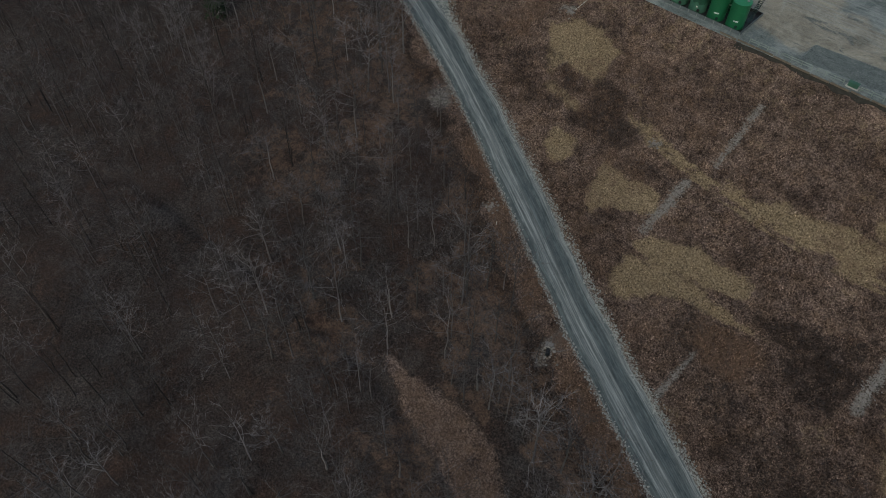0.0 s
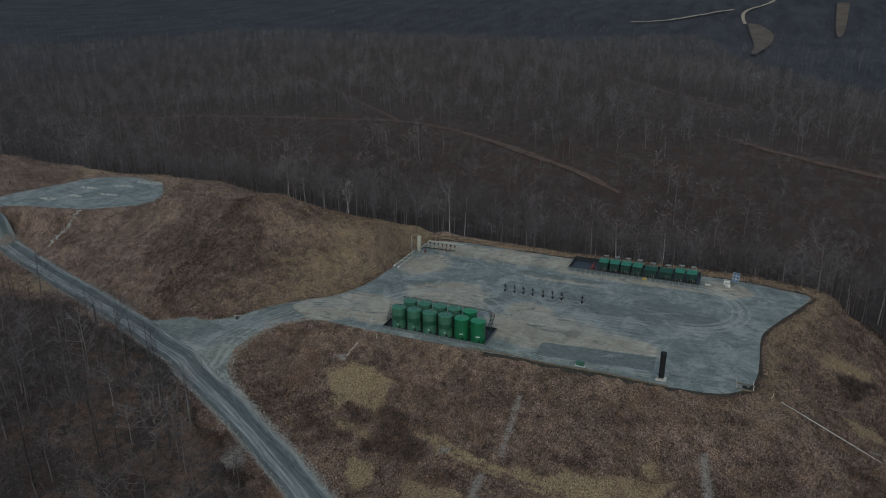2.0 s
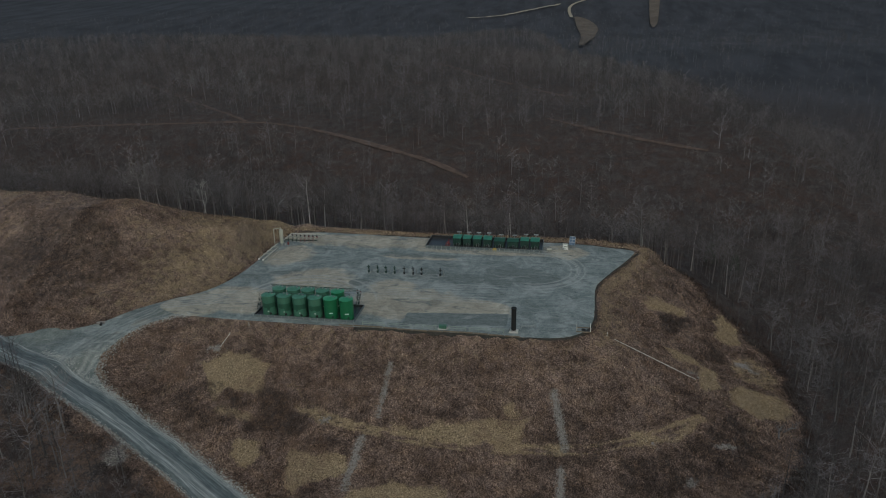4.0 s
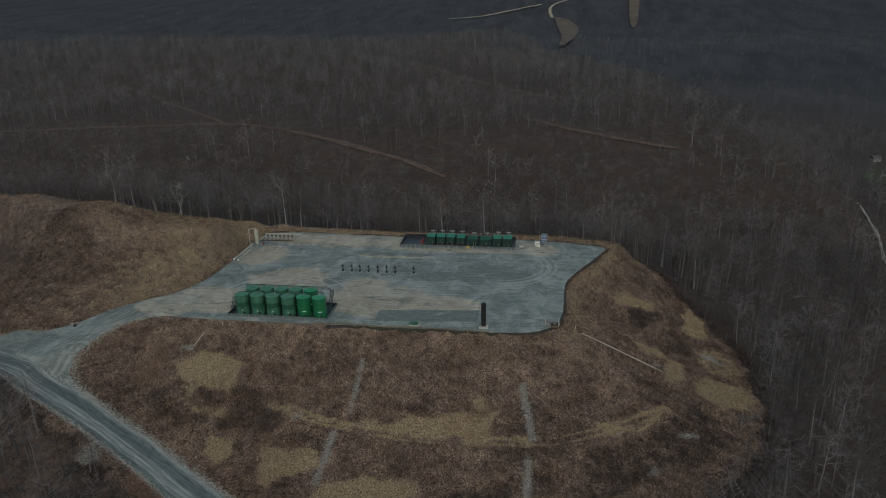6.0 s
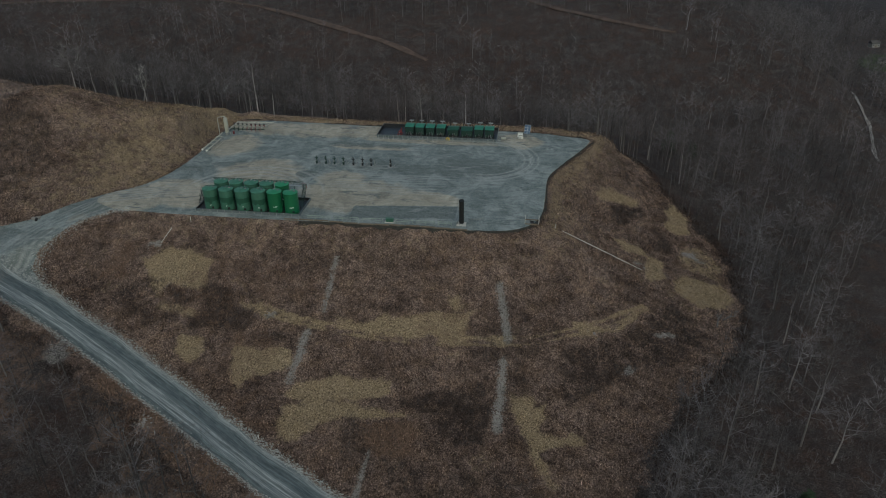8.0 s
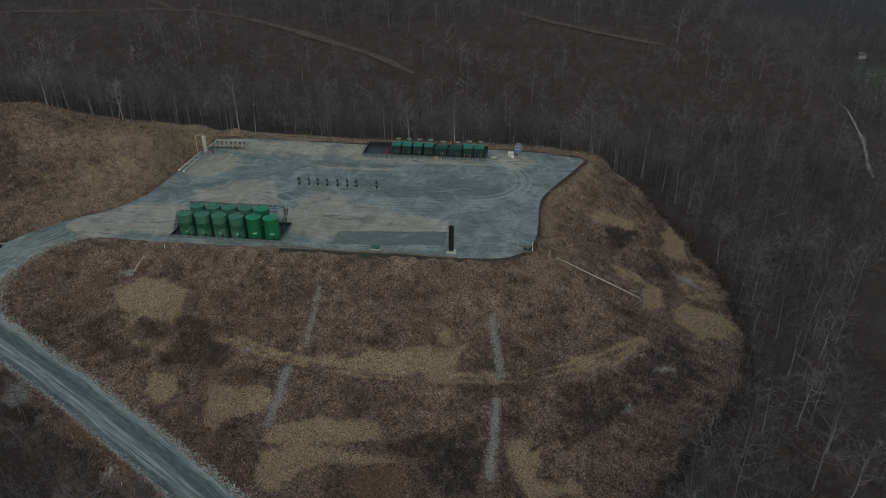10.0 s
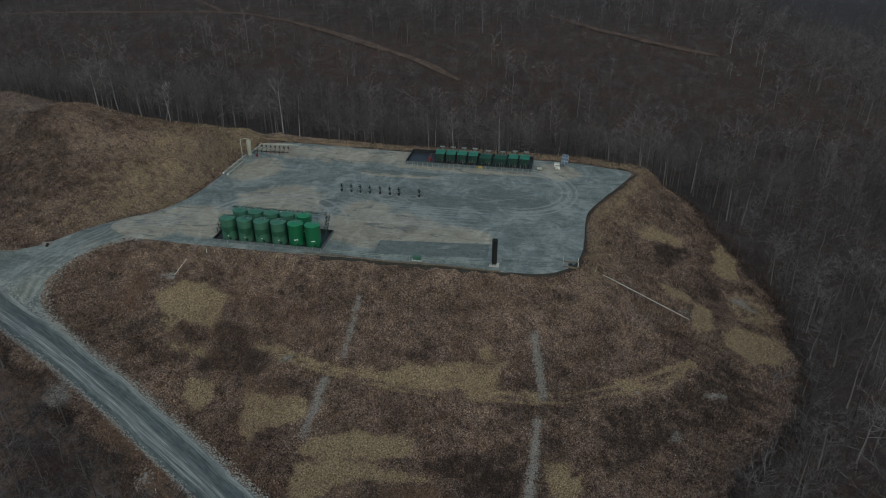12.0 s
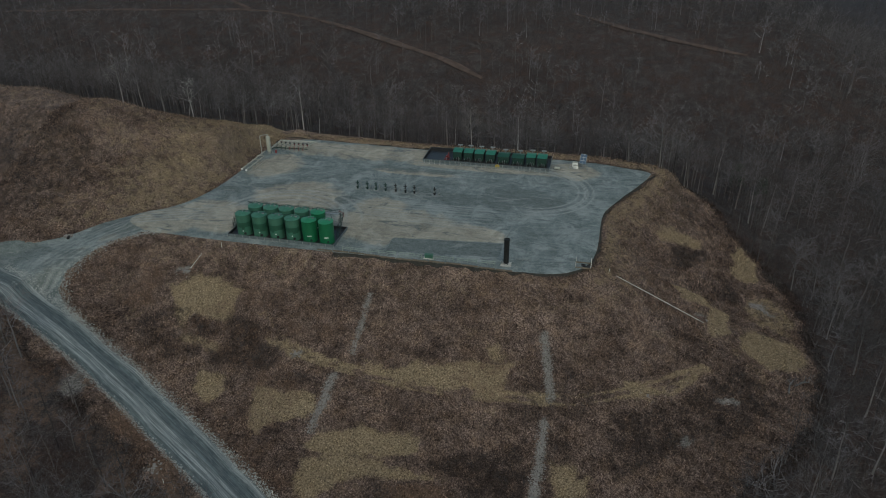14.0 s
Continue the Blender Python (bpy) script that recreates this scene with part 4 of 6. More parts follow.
wood_rng = np.random.default_rng(7)
tree_kinds = []
for k in range(9):
    h = (15, 17.5, 13, 19, 16, 11, 14.5, 18, 20)[k]
    TV, TF, CV, CF = bare_tree(wood_rng, h, 14 + k % 4, 7, 6, 0.034, False, 4)
    pale = k in (3, 8)
    holder = thing("bare_tree", 0, 0, 0, "tall leafless tree with pale grey trunk" if pale else "leafless grey-brown forest tree with fine bare twigs", "tree", "bare trees of the woods")
    trunk = from_arrays("trunk", TV, TF, M_PALE if pale else M_BARK, holder, smooth_shade=True)
    from_arrays("crown", CV, CF, M_PALE if pale and k == 3 else M_TWIG, holder, "bare twiggy crown")
    tree_kinds.append(holder)

# single trees along the clearing's edge, the nearest ones
spots = []
cand = np.stack([wood_rng.uniform(-150, 135, 9000), wood_rng.uniform(-125, 105, 9000)], -1)
edge_d = poly_dist(cand[:, 0], cand[:, 1], CLEAR)
ok = in_woods(cand[:, 0], cand[:, 1]) & (edge_d < 46) & (edge_d > 1.6)
cand, edge_d = cand[ok], edge_d[ok]
for (x, y), e in zip(cand, edge_d):
    if len(spots) >= 300:
        break
    if math.hypot(x - 57, y + 148) < 26:
        continue
    if all((x - a) ** 2 + (y - b) ** 2 > (3.4 + 0.07 * e) ** 2 for a, b in spots):
        spots.append((x, y))
spots.sort(key=lambda p: p[1] < 68)
spot_z = height(np.array([p[0] for p in spots]), np.array([p[1] for p in spots]))
for k, ((x, y), z) in enumerate(zip(spots, spot_z)):
    rear = y > 60
    kind = tree_kinds[int(wood_rng.choice(9, p=[.14, .14, .12, .05, .14, .08, .13, .14, .06] if rear else [.15, .16, .14, 0, .15, .12, .15, .13, 0]))]
    s = wood_rng.uniform(0.8, 1.12)
    m = pose(x, y, z - 0.1, wood_rng.normal(0, 2), wood_rng.normal(0, 2), wood_rng.uniform(0, 360)) 
    if k < 9:
        kind = tree_kinds[k]
        kind.matrix_basis = m
    else:
        copy_thing(kind, m @ Matrix.Diagonal((s, s, s, 1)))

for x, y, s, lean in ((-41.5, 84, 1.15, 1), (-36.5, 86, 0.95, -2), (-84, 66, 0.9, 3), (-77, 68, 0.8, -14), (-101, 68, 0.85, 2), (14, 82, 1.0, 2), (82, 76, 1.1, 5), (36, 84, 0.95, 1)):
    copy_thing(tree_kinds[8], pose(x, y, float(height(np.array([x]), np.array([y]))[0]) - 0.1, 0, lean, 37 * lean) @ Matrix.Diagonal((s, s, s, 1)))

# the woods behind: joined, coarser with distance
def wood_stuff(name, xy, rng, limbs, twigs, sides, label, kinds=8, hscale=1.0, width=0.034, plain=False, sprigs=0):
    protos = []
    for _ in range(kinds):
        h = rng.uniform(12, 19) * hscale
        TV, TF, CV, CF = bare_tree(rng, h, limbs, twigs, sides, width, plain, sprigs, 0.0085)
        n0 = len(TV)
        v = np.array(TV + CV)
        tri = []
        for f in TF + [tuple(i + n0 for i in q) for q in CF]:
            tri.append(f[:3])
            if len(f) == 4:
                tri.append((f[0], f[2], f[3]))
        protos.append((v, np.array(tri), 2 * len(TF)))
    z = height(xy[:, 0], xy[:, 1])
    which = rng.integers(0, kinds, len(xy))
    AV, AF, AM, AS, base = [], [], [], [], 0
    for k, (v, t, nt) in enumerate(protos):
        sel = np.where(which == k)[0]
        if not len(sel):
            continue
        a, s = rng.uniform(0, 2 * np.pi, len(sel)), rng.uniform(0.75, 1.15, len(sel))
        c, sn = np.cos(a), np.sin(a)
        X = (v[None, :, 0] * c[:, None] - v[None, :, 1] * sn[:, None]) * s[:, None] + xy[sel, 0, None]
        Y = (v[None, :, 0] * sn[:, None] + v[None, :, 1] * c[:, None]) * s[:, None] + xy[sel, 1, None]
        Z = v[None, :, 2] * s[:, None] + z[sel, None] - 0.2
        AV.append(np.stack([X, Y, Z], -1).reshape(-1, 3))
        AF.append((t[None] + (np.arange(len(sel)) * len(v))[:, None, None] + base).reshape(-1, 3))
        base += len(sel) * len(v)
        AS.append(np.repeat(rng.random(len(sel)), len(v)))
        AM.append(np.tile((np.arange(len(t)) < nt).astype(np.int32), len(sel)))
    V, T = np.concatenate(AV), np.concatenate(AF)
    me = bpy.data.meshes.new(name)
    me.vertices.add(len(V))
    me.vertices.foreach_set("co", V.astype(np.float32).ravel())
    me.loops.add(T.size)
    me.loops.foreach_set("vertex_index", T.astype(np.int32).ravel())
    me.polygons.add(len(T))
    me.polygons.foreach_set("loop_start", np.arange(0, T.size, 3, dtype=np.int32))
    me.update(calc_edges=True)
    me.attributes.new("tree_tone", "FLOAT", "POINT").data.foreach_set("value", np.concatenate(AS).astype(np.float32))
    me.materials.append(M_TWIG)
    me.materials.append(M_DARKBARK)
    me.polygons.foreach_set("material_index", np.concatenate(AM))
    return tagged(new(name, me), label, "woods", kind="stuff")


def scatter(rng, n, x0, x1, y0, y1, keep):
    p = np.stack([rng.uniform(x0, x1, n), rng.uniform(y0, y1, n)], -1)
    return p[keep(p[:, 0], p[:, 1]) & in_woods(p[:, 0], p[:, 1])]


def sight(x, y):
    """The sector of country that lies ahead of the flight."""
    a = np.degrees(np.arctan2(-(x - 52), y + 150))
    return (a > -30) & (a < 80)


def beyond(x, y):
    """The farther stands, with a ragged border to the near woods."""
    rag = (fractal(x, y, 70, 81) - 0.5) * 130
    return ~((x > -240 + rag) & (x < 175) & (y < 165 + rag))


near_pts = scatter(wood_rng, 5200, -240, 190, -150, 190, lambda x, y: (sight(x, y) | (np.hypot(x - 0, y + 90) < 110)) & ~beyond(x, y))
taken = np.array(spots)
gap = np.array([np.min(np.hypot(taken[:, 0] - x, taken[:, 1] - y)) for x, y in near_pts])
near_pts = near_pts[(gap > 2.6) & (np.hypot(near_pts[:, 0] - 55, near_pts[:, 1] + 148) > 30)][:2300]
wood_stuff("woods", near_pts, wood_rng, 11, 4, 4, "leafless grey-brown woods on the slopes", 10, 1.0, 0.036, False, 3)
mid_pts = scatter(wood_rng, 34000, -700, 520, 60, 760, lambda x, y: sight(x, y) & beyond(x, y) & (y + (fractal(x, y, 120, 91) - 0.5) * 320 < 700) & (fractal(x, y, 26, 95) > 0.34))
def before_ride(p):
    """True for places that stand close in front of a track."""
    hide = np.zeros(len(p), bool)
    for line in RIDES:
        for k in (8, 20) if line is RIDE or line is RIDE_B else (8, 20, 34, 48, 62):
            hide |= line_dist(p[:, 0], p[:, 1] + k, line)[0] < 8
    return hide


front = before_ride(mid_pts)
young_pts = mid_pts[front]
mid_pts = mid_pts[~front][:12000]
left_pts = scatter(wood_rng, 5200, -640, -236, -170, 64, lambda x, y: sight(x, y))[:2400]
open_pts = np.stack([wood_rng.uniform(-480, -235, 520), wood_rng.uniform(-12, 45, 520)], -1)
open_pts = open_pts[(line_dist(open_pts[:, 0], open_pts[:, 1], UPPER)[0] > 34) & (poly_dist(open_pts[:, 0], open_pts[:, 1], CLEAR) < 0) & (open_pts[:, 1] < 0.19 * (-open_pts[:, 0] - 235) + 6)]
left_pts = np.concatenate([left_pts, open_pts])
wood_stuff("woods_hollow", left_pts, wood_rng, 8, 5, 3, "leafless woods in the hollow below the ridge", 8, 0.9, 0.05)
wood_stuff("woods_beyond", mid_pts, wood_rng, 8, 7, 3, "leafless woods on the opposite hillside", 14, 1.0, 0.068, True)
wood_stuff("woods_young", young_pts, wood_rng, 6, 4, 3, "low young leafless growth beside the tracks", 6, 0.42, 0.06, True)
far_a, far_r = np.radians(wood_rng.uniform(-29, 79, 80000)), 700 * (3000 / 700) ** wood_rng.random(80000)
far_pts = np.stack([52 - far_r * np.sin(far_a), -150 + far_r * np.cos(far_a)], -1)
fx, fy = far_pts[:, 0], far_pts[:, 1]
thin = (fx > 260 - 0.22 * (fy - 252)) & (fy < 1500) & (wood_rng.random(len(fx)) < 0.6)
far_pts = far_pts[~thin & in_woods(fx, fy) & ((fx < -690) | (fy + (fractal(fx, fy, 120, 91) - 0.5) * 320 > 700)) & (fractal(fx, fy, 60, 97) > 0.33)][:27000]
wood_stuff("woods_far", far_pts, wood_rng, 6, 1, 3, "distant leafless woods on low hills", 8, 1.05, 0.16, True)

# --- weeds and brush on the open slopes ---
def tufts(name, n, box_, rng, size, label, keep):
    x, y = rng.uniform(box_[0], box_[1], n), rng.uniform(box_[2], box_[3], n)
    ok = (poly_dist(x, y, CLEAR) < 3) & (poly_dist(x, y, PAD) > 0.8) & (poly_dist(x, y, PAD_B) > 1)
    ok &= poly_dist(x, y, MOUTH) > 0.3
    for line, half in ((MAIN, 4.3), (UPPER, 3)):
        ok &= line_dist(x, y, line)[0] > half
    a, b = zones(x, y)
    ok &= b[:, 0] < 0.4
    ok &= keep(a, rng.random(n))
    x, y, a, b = x[ok], y[ok], a[ok], b[ok]
    z = height(x, y)
    k = len(x)
    V, A2, B2 = [], [], []
    for _ in range(4):
        ang, ln = rng.uniform(0, 2 * np.pi, k), size * rng.uniform(0.5, 1.3, k) * (1 - 0.45 * a[:, 0])
        ox, oy = rng.normal(0, 0.4, k), rng.normal(0, 0.4, k)
        wx, wy = 0.09 * np.cos(ang), 0.09 * np.sin(ang)
        base = np.stack([x + ox, y + oy, z - 0.05], -1)
        tip = base + np.stack([rng.normal(0, 0.5, k) * ln, rng.normal(0, 0.5, k) * ln, ln], -1)
        side = np.stack([wx, wy, 0 * wx], -1)
        V.append(np.stack([base - side, base + side, tip], 1))
        A2.append(np.repeat(a[:, None], 3, 1))
        B2.append(np.repeat(b[:, None], 3, 1))
    V = np.concatenate(V).reshape(-1, 3)
    ob = from_arrays(name, V, np.arange(len(V)).reshape(-1, 3), M_TUFT)
    store_zones(ob.data, np.concatenate(A2).reshape(-1, 3), np.concatenate(B2).reshape(-1, 3))
    return tagged(ob, label, "weeds", kind="stuff")


grass_rng = np.random.default_rng(21)
tufts("dead_weeds", 220000, (-100, 118, -96, 72), grass_rng, 0.48, "knee-high dead brown weeds and dry straw", lambda a, r: r > 0.25 * a[:, 0])
tufts("dead_weeds_upper", 26000, (-320, -100, -34, 82), grass_rng, 0.65, "dry brown weeds on the upper hillside", lambda a, r: r > 0.2)


def brush_stuff(name, n, rng, label):
    V, F = [], []
    x, y = rng.uniform(-130, 116, n * 8), rng.uniform(-95, 60, n * 8)
    a, b = zones(x, y)
    ok = (a[:, 1] > 0.35) & (poly_dist(x, y, CLEAR) < 2) & (poly_dist(x, y, PAD) > 4) & (line_dist(x, y, MAIN)[0] > 5) & (poly_dist(x, y, MOUTH) > 0.8)
    x, y = x[ok][:n], y[ok][:n]
    z = height(x, y)
    for px_, py_, pz_ in zip(x, y, z):
        h = rng.uniform(0.8, 2.2)
        for _ in range(12):
            w = rng.normal(0, 0.45, 3) + (0, 0, 1.0)
            w /= np.linalg.norm(w)
            side = np.cross(w, rng.normal(0, 1, 3))
            side = side / np.linalg.norm(side) * 0.022
            o = np.array([px_, py_, pz_ - 0.1]) + (rng.normal(0, 0.3), rng.normal(0, 0.3), 0)
            k = len(V)
            V.extend([tuple(o - side), tuple(o + side), tuple(o + w * h * rng.uniform(0.6, 1.1))])
            F.append((k, k + 1, k + 2))
    return tagged(from_arrays(name, V, F, M_TWIG), label, "brush", kind="stuff")


brush_stuff("brush", 2200, grass_rng, "dark bare brush growing on the slope")


def understory(name, n, rng, label):
    """Thin saplings and shrubs on the floor of the near woods."""
    x, y = rng.uniform(-130, 150, n * 5), rng.uniform(-150, 60, n * 5)
    ok = in_woods(x, y) & (poly_dist(x, y, CLEAR) < 70) & (np.hypot(x - 55, y + 148) > 14) & (fractal(x, y, 14, 401) > 0.46)
    x, y = x[ok][:n], y[ok][:n]
    k = len(x)
    base = np.stack([x, y, height(x, y) - 0.1], -1)
    size = rng.uniform(1.2, 4.2, k)
    V, tone = [], []
    for q in range(9):
        w = rng.normal(0, 0.42, (k, 3)) + (0, 0, 1.0)
        w /= np.linalg.norm(w, axis=1, keepdims=True)
        side = np.cross(w, rng.normal(0, 1, (k, 3)))
        side = side / np.linalg.norm(side, axis=1, keepdims=True) * 0.02
        o = base + w * (size * (0.0 if q < 3 else rng.uniform(0.1, 0.6)))[:, None]
        V.append(np.stack([o - side, o + side, o + w * (size * rng.uniform(0.4, 0.9, k))[:, None]], 1))
        tone.append(np.repeat(rng.random(k), 3))
    V = np.concatenate(V).reshape(-1, 3)
    ob = from_arrays(name, V, np.arange(len(V)).reshape(-1, 3), M_TWIG)
    ob.data.attributes.new("tree_tone", "FLOAT", "POINT").data.foreach_set("value", np.concatenate(tone).astype(np.float32))
    return tagged(ob, label, "shrubs", kind="stuff")


understory("woodland_shrubs", 9000, grass_rng, "thin bare saplings and shrubs under the trees")


# --- stones ---
def stones(name, places, rng, label, lo=0.18, hi=0.45, mat=M_STONE):
    V, F = [], []
    ico = [(0, 0, 1), (0.9, 0, 0.2), (0.2, 0.9, 0.1), (-0.8, 0.4, 0.15), (-0.5, -0.8, 0.1), (0.5, -0.75, 0.2), (0, 0, -0.6)]
    tri = [(0, 1, 2), (0, 2, 3), (0, 3, 4), (0, 4, 5), (0, 5, 1), (6, 2, 1), (6, 3, 2), (6, 4, 3), (6, 5, 4), (6, 1, 5)]
    z = height(places[:, 0], places[:, 1])
    for (x, y), h in zip(places, z):
        s, a, k = rng.uniform(lo, hi), rng.uniform(0, 6.28), len(V)
        sx, sy, sz = s * rng.uniform(0.7, 1.3), s * rng.uniform(0.7, 1.2), s * rng.uniform(0.5, 0.9)
        for p in ico:
            u, v = p[0] * sx * rng.uniform(0.8, 1.2), p[1] * sy * rng.uniform(0.8, 1.2)
            V.append((x + u * math.cos(a) - v * math.sin(a), y + u * math.sin(a) + v * math.cos(a), h + 0.3 * s + p[2] * sz))
        F.extend(tuple(i + k for i in t) for t in tri)
    return tagged(from_arrays(name, V, F, mat), label, "stones", kind="stuff")


stone_rng = np.random.default_rng(5)
for a, b, half in STRIPS:
    n = int(math.dist(a, b) * half * (34 if half > 0.8 else 20))
    s = stone_rng.random(n)
    off = stone_rng.normal(0, 0.48, n) * half + 0.14 * np.sin(s * 9)
    ux, uy = (b[0] - a[0]) / math.dist(a, b), (b[1] - a[1]) / math.dist(a, b)
    stones("riprap_strip", np.stack([a[0] + s * (b[0] - a[0]) + uy * off, a[1] + s * (b[1] - a[1]) - ux * off], -1), stone_rng, "strip of grey broken stone down the slope", 0.08, 0.20, M_STONE)
for x, y, rx, ry in RUBBLE:
    n = int(rx * ry * 9)
    r, a = np.abs(stone_rng.normal(0, 0.55, n)), stone_rng.uniform(0, 6.28, n)
    stones("stone_heap", np.stack([x + rx * r * np.cos(a), y + ry * r * np.sin(a)], -1), stone_rng, "heap of pale broken stone among weeds", 0.12, 0.36)
edge_pts = np.array(resample(MAIN, 0.04))
edge_pts = edge_pts[(edge_pts[:, 0] > -78)]
tang = np.gradient(edge_pts, axis=0)
tang /= np.linalg.norm(tang, axis=1, keepdims=True)
off = 4.3 + stone_rng.normal(0, 0.62, len(edge_pts))
stones("road_edge_stones", edge_pts + np.stack([tang[:, 1], -tang[:, 0]], -1) * off[:, None], stone_rng, "pale loose stones along the road edge", 0.07, 0.21, M_PALESTONE)
apron = np.array(resample(rounded(MOUTH[:8], 2), 0.035))
way = np.gradient(apron, axis=0)
way /= np.linalg.norm(way, axis=1, keepdims=True)
off = stone_rng.normal(0.5, 0.75, len(apron))
stones("road_edge_stones_c", apron - np.stack([way[:, 1], -way[:, 0]], -1) * off[:, None], stone_rng, "pale loose stones along the side road", 0.08, 0.24, M_PALESTONE)
off = 4.0 + stone_rng.normal(0, 0.35, len(edge_pts))
stones("road_edge_stones_b", (edge_pts - np.stack([tang[:, 1], -tang[:, 0]], -1) * off[:, None])[::2], stone_rng, "scattered loose stones along the road edge", 0.08, 0.22, M_PALESTONE)

M_RAIL = worn("pale_green_rail_paint", (0.27, 0.32, 0.27), 0.6, 0.1, 0.25, 1.0)
GZ0 = 0.08  # top of the pad's gravel


# --- storage tanks in their basin ---
def ragged_band(r, z0, z1, rng, n=48):
    """A thin collar on the shell whose lower edge runs down in stains."""
    bm = bmesh.new()
    drop = 0.0
    top, low = [], []
    for k in range(n):
        if k % 3 == 0:
            drop = rng.choice((0.0, 0.15, 0.5, 0.9, 1.3)) * rng.random()
        c, s = math.cos(2 * math.pi * k / n), math.sin(2 * math.pi * k / n)
        top.append(bm.verts.new((c * r, s * r, z1)))
        low.append(bm.verts.new((c * r, s * r, z0 - drop)))
    for k in range(n):
        bm.faces.new((low[k], low[(k + 1) % n], top[(k + 1) % n], top[k]))
    return bm


stain_rng = random.Random(4)


def storage_tank(x, y, style, hatch_turn, h=5.45):
    new_paint = style == "new"
    t = thing("storage_tank", x, y, GZ0 + 0.12, "deep green steel storage tank with white lettered panel" if new_paint else "faded green steel storage tank with darker damp band",
              "tank", "green storage tanks", hatch_turn)
    r = 1.83
    if new_paint:
        part("shell", lathe(B(), [(r + 0.03, 0), (r + 0.03, 0.12), (r, 0.14), (r, 2.0), (r + 0.012, 2.02), (r, 2.05), (r, 3.8), (r + 0.012, 3.82), (r, 3.85), (r, h - 0.08), (r + 0.05, h - 0.06), (r + 0.05, h)], 32), M_GREEN, t, smooth_shade=False)
    else:
        part("shell", lathe(B(), [(r + 0.03, 0), (r + 0.03, 0.12), (r, 0.14), (r, 3.75), (r + 0.012, 3.8), (r, 3.85), (r, h - 0.08), (r + 0.05, h - 0.06), (r + 0.05, h)], 48), M_FADED, t)
        part("stain_band", ragged_band(r + 0.012, 2.3 + 0.5 * stain_rng.random(), 3.5 + 0.2 * stain_rng.random(), stain_rng), M_BAND, t, "dark damp band with run-down stains")
    part("roof", lathe(B(), [(r + 0.06, h), (r + 0.06, h + 0.04), (r * 0.5, h + 0.22), (0.12, h + 0.36)], 32), M_ROOF if new_paint else M_OLDROOF, t, "shallow conical green roof")
    part("hatch", rod(B(), (0.9, 0.3, h + 0.15), (0.9, 0.3, h + 0.42), 0.26, n=12), M_GREY, t, "grey round thief hatch")
    part("vent", pipe(B(), [(0, 0, h + 0.3), (0, 0, h + 0.75), (0.35, 0, h + 0.75)], 0.07), M_STEEL, t, "bent steel vent pipe")
    a = radians(-62 - hatch_turn)
    c, s = math.cos(a), math.sin(a)
    mw = rod(B(), (c * r * 0.98, s * r * 0.98, 0.75), (c * (r + 0.14), s * (r + 0.14), 0.75), 0.26, n=14)
    rod(mw, (c * (r + 0.13), s * (r + 0.13), 0.75), (c * (r + 0.17), s * (r + 0.17), 0.75), 0.32, n=14)
    part("manway", mw, M_DKGREEN if new_paint else M_BLACK, t, "round bolted manway")
    plate = B()
    if new_paint:
        for k in range(5):
            b = radians(-72 - hatch_turn + (k - 2) * 6.4)
            box(plate, (math.cos(b) * (r + 0.015), math.sin(b) * (r + 0.015), 1.85), (0.03, 0.17, 0.26 - 0.04 * (k % 2)), math.degrees(b))
    else:
        b = radians(-75 - hatch_turn)
        box(plate, (math.cos(b) * (r + 0.015), math.sin(b) * (r + 0.015), 0.9 + 0.5), (0.03, 0.26, 0.2), math.degrees(b))
    part("sign_panel", plate, M_WHITE, t, "small white sign panel")
    part("outlet", pipe(B(), [(0, r - 0.05, 0.5), (0, r + 0.35, 0.5), (0, r + 0.35, 0.1)], 0.08), M_STEEL, t, "steel outlet pipe with elbow")
    return t


for k in range(6):
    storage_tank(-4.32 * k, 0, "new" if k < 2 else "old", (7 * k) % 13)
for k in range(5):
    storage_tank(-3.9 - 4.16 * k, 4.75, "new" if k < 1 else "old", (5 * k) % 11, 5.45)


def wall_ring(bm, x0, x1, y0, y1, z0, z1, th):
    box(bm, ((x0 + x1) / 2, y0, (z0 + z1) / 2), (x1 - x0 + th, th, z1 - z0))
    box(bm, ((x0 + x1) / 2, y1, (z0 + z1) / 2), (x1 - x0 + th, th, z1 - z0))
    box(bm, (x0, (y0 + y1) / 2, (z0 + z1) / 2), (th, y1 - y0 - th, z1 - z0))
    box(bm, (x1, (y0 + y1) / 2, (z0 + z1) / 2), (th, y1 - y0 - th, z1 - z0))
    return bm


def basin(name, x0, x1, y0, y1, wall_h, label, post_step):
    t = thing(name, (x0 + x1) / 2, (y0 + y1) / 2, GZ0, label, "containment basin")
    hx, hy = (x1 - x0) / 2, (y1 - y0) / 2
    part("wall", wall_ring(B(), -hx, hx, -hy, hy, 0, wall_h, 0.07), M_WALL, t, "ribbed grey steel basin wall")
    part("liner", box(B(), (0, 0, 0.04), (2 * hx - 0.08, 2 * hy - 0.08, 0.05)), M_LINER, t, "black plastic liner")
    lip = wall_ring(B(), -hx + 0.09, hx - 0.09, -hy + 0.09, hy - 0.09, 0.06, wall_h - 0.02, 0.06)
    part("liner_edge", lip, M_LINER, t, "black liner turned up the wall")
    n = int(2 * hx / post_step)
    rib = bpy.data.meshes.new("rib")
    bm = box(B(), (0, 0, wall_h / 2), (0.09, 0.1, wall_h + 0.04))
    bm.to_mesh(rib)
    bm.free()
    rib.materials.append(M_STEEL)
    for k in range(n + 1):
        for sgn in (-1, 1):
            o = new("rib", rib)
            o.parent = t
            o.location = (-hx + 2 * hx * k / n, sgn * (hy + 0.06), 0)
    return t


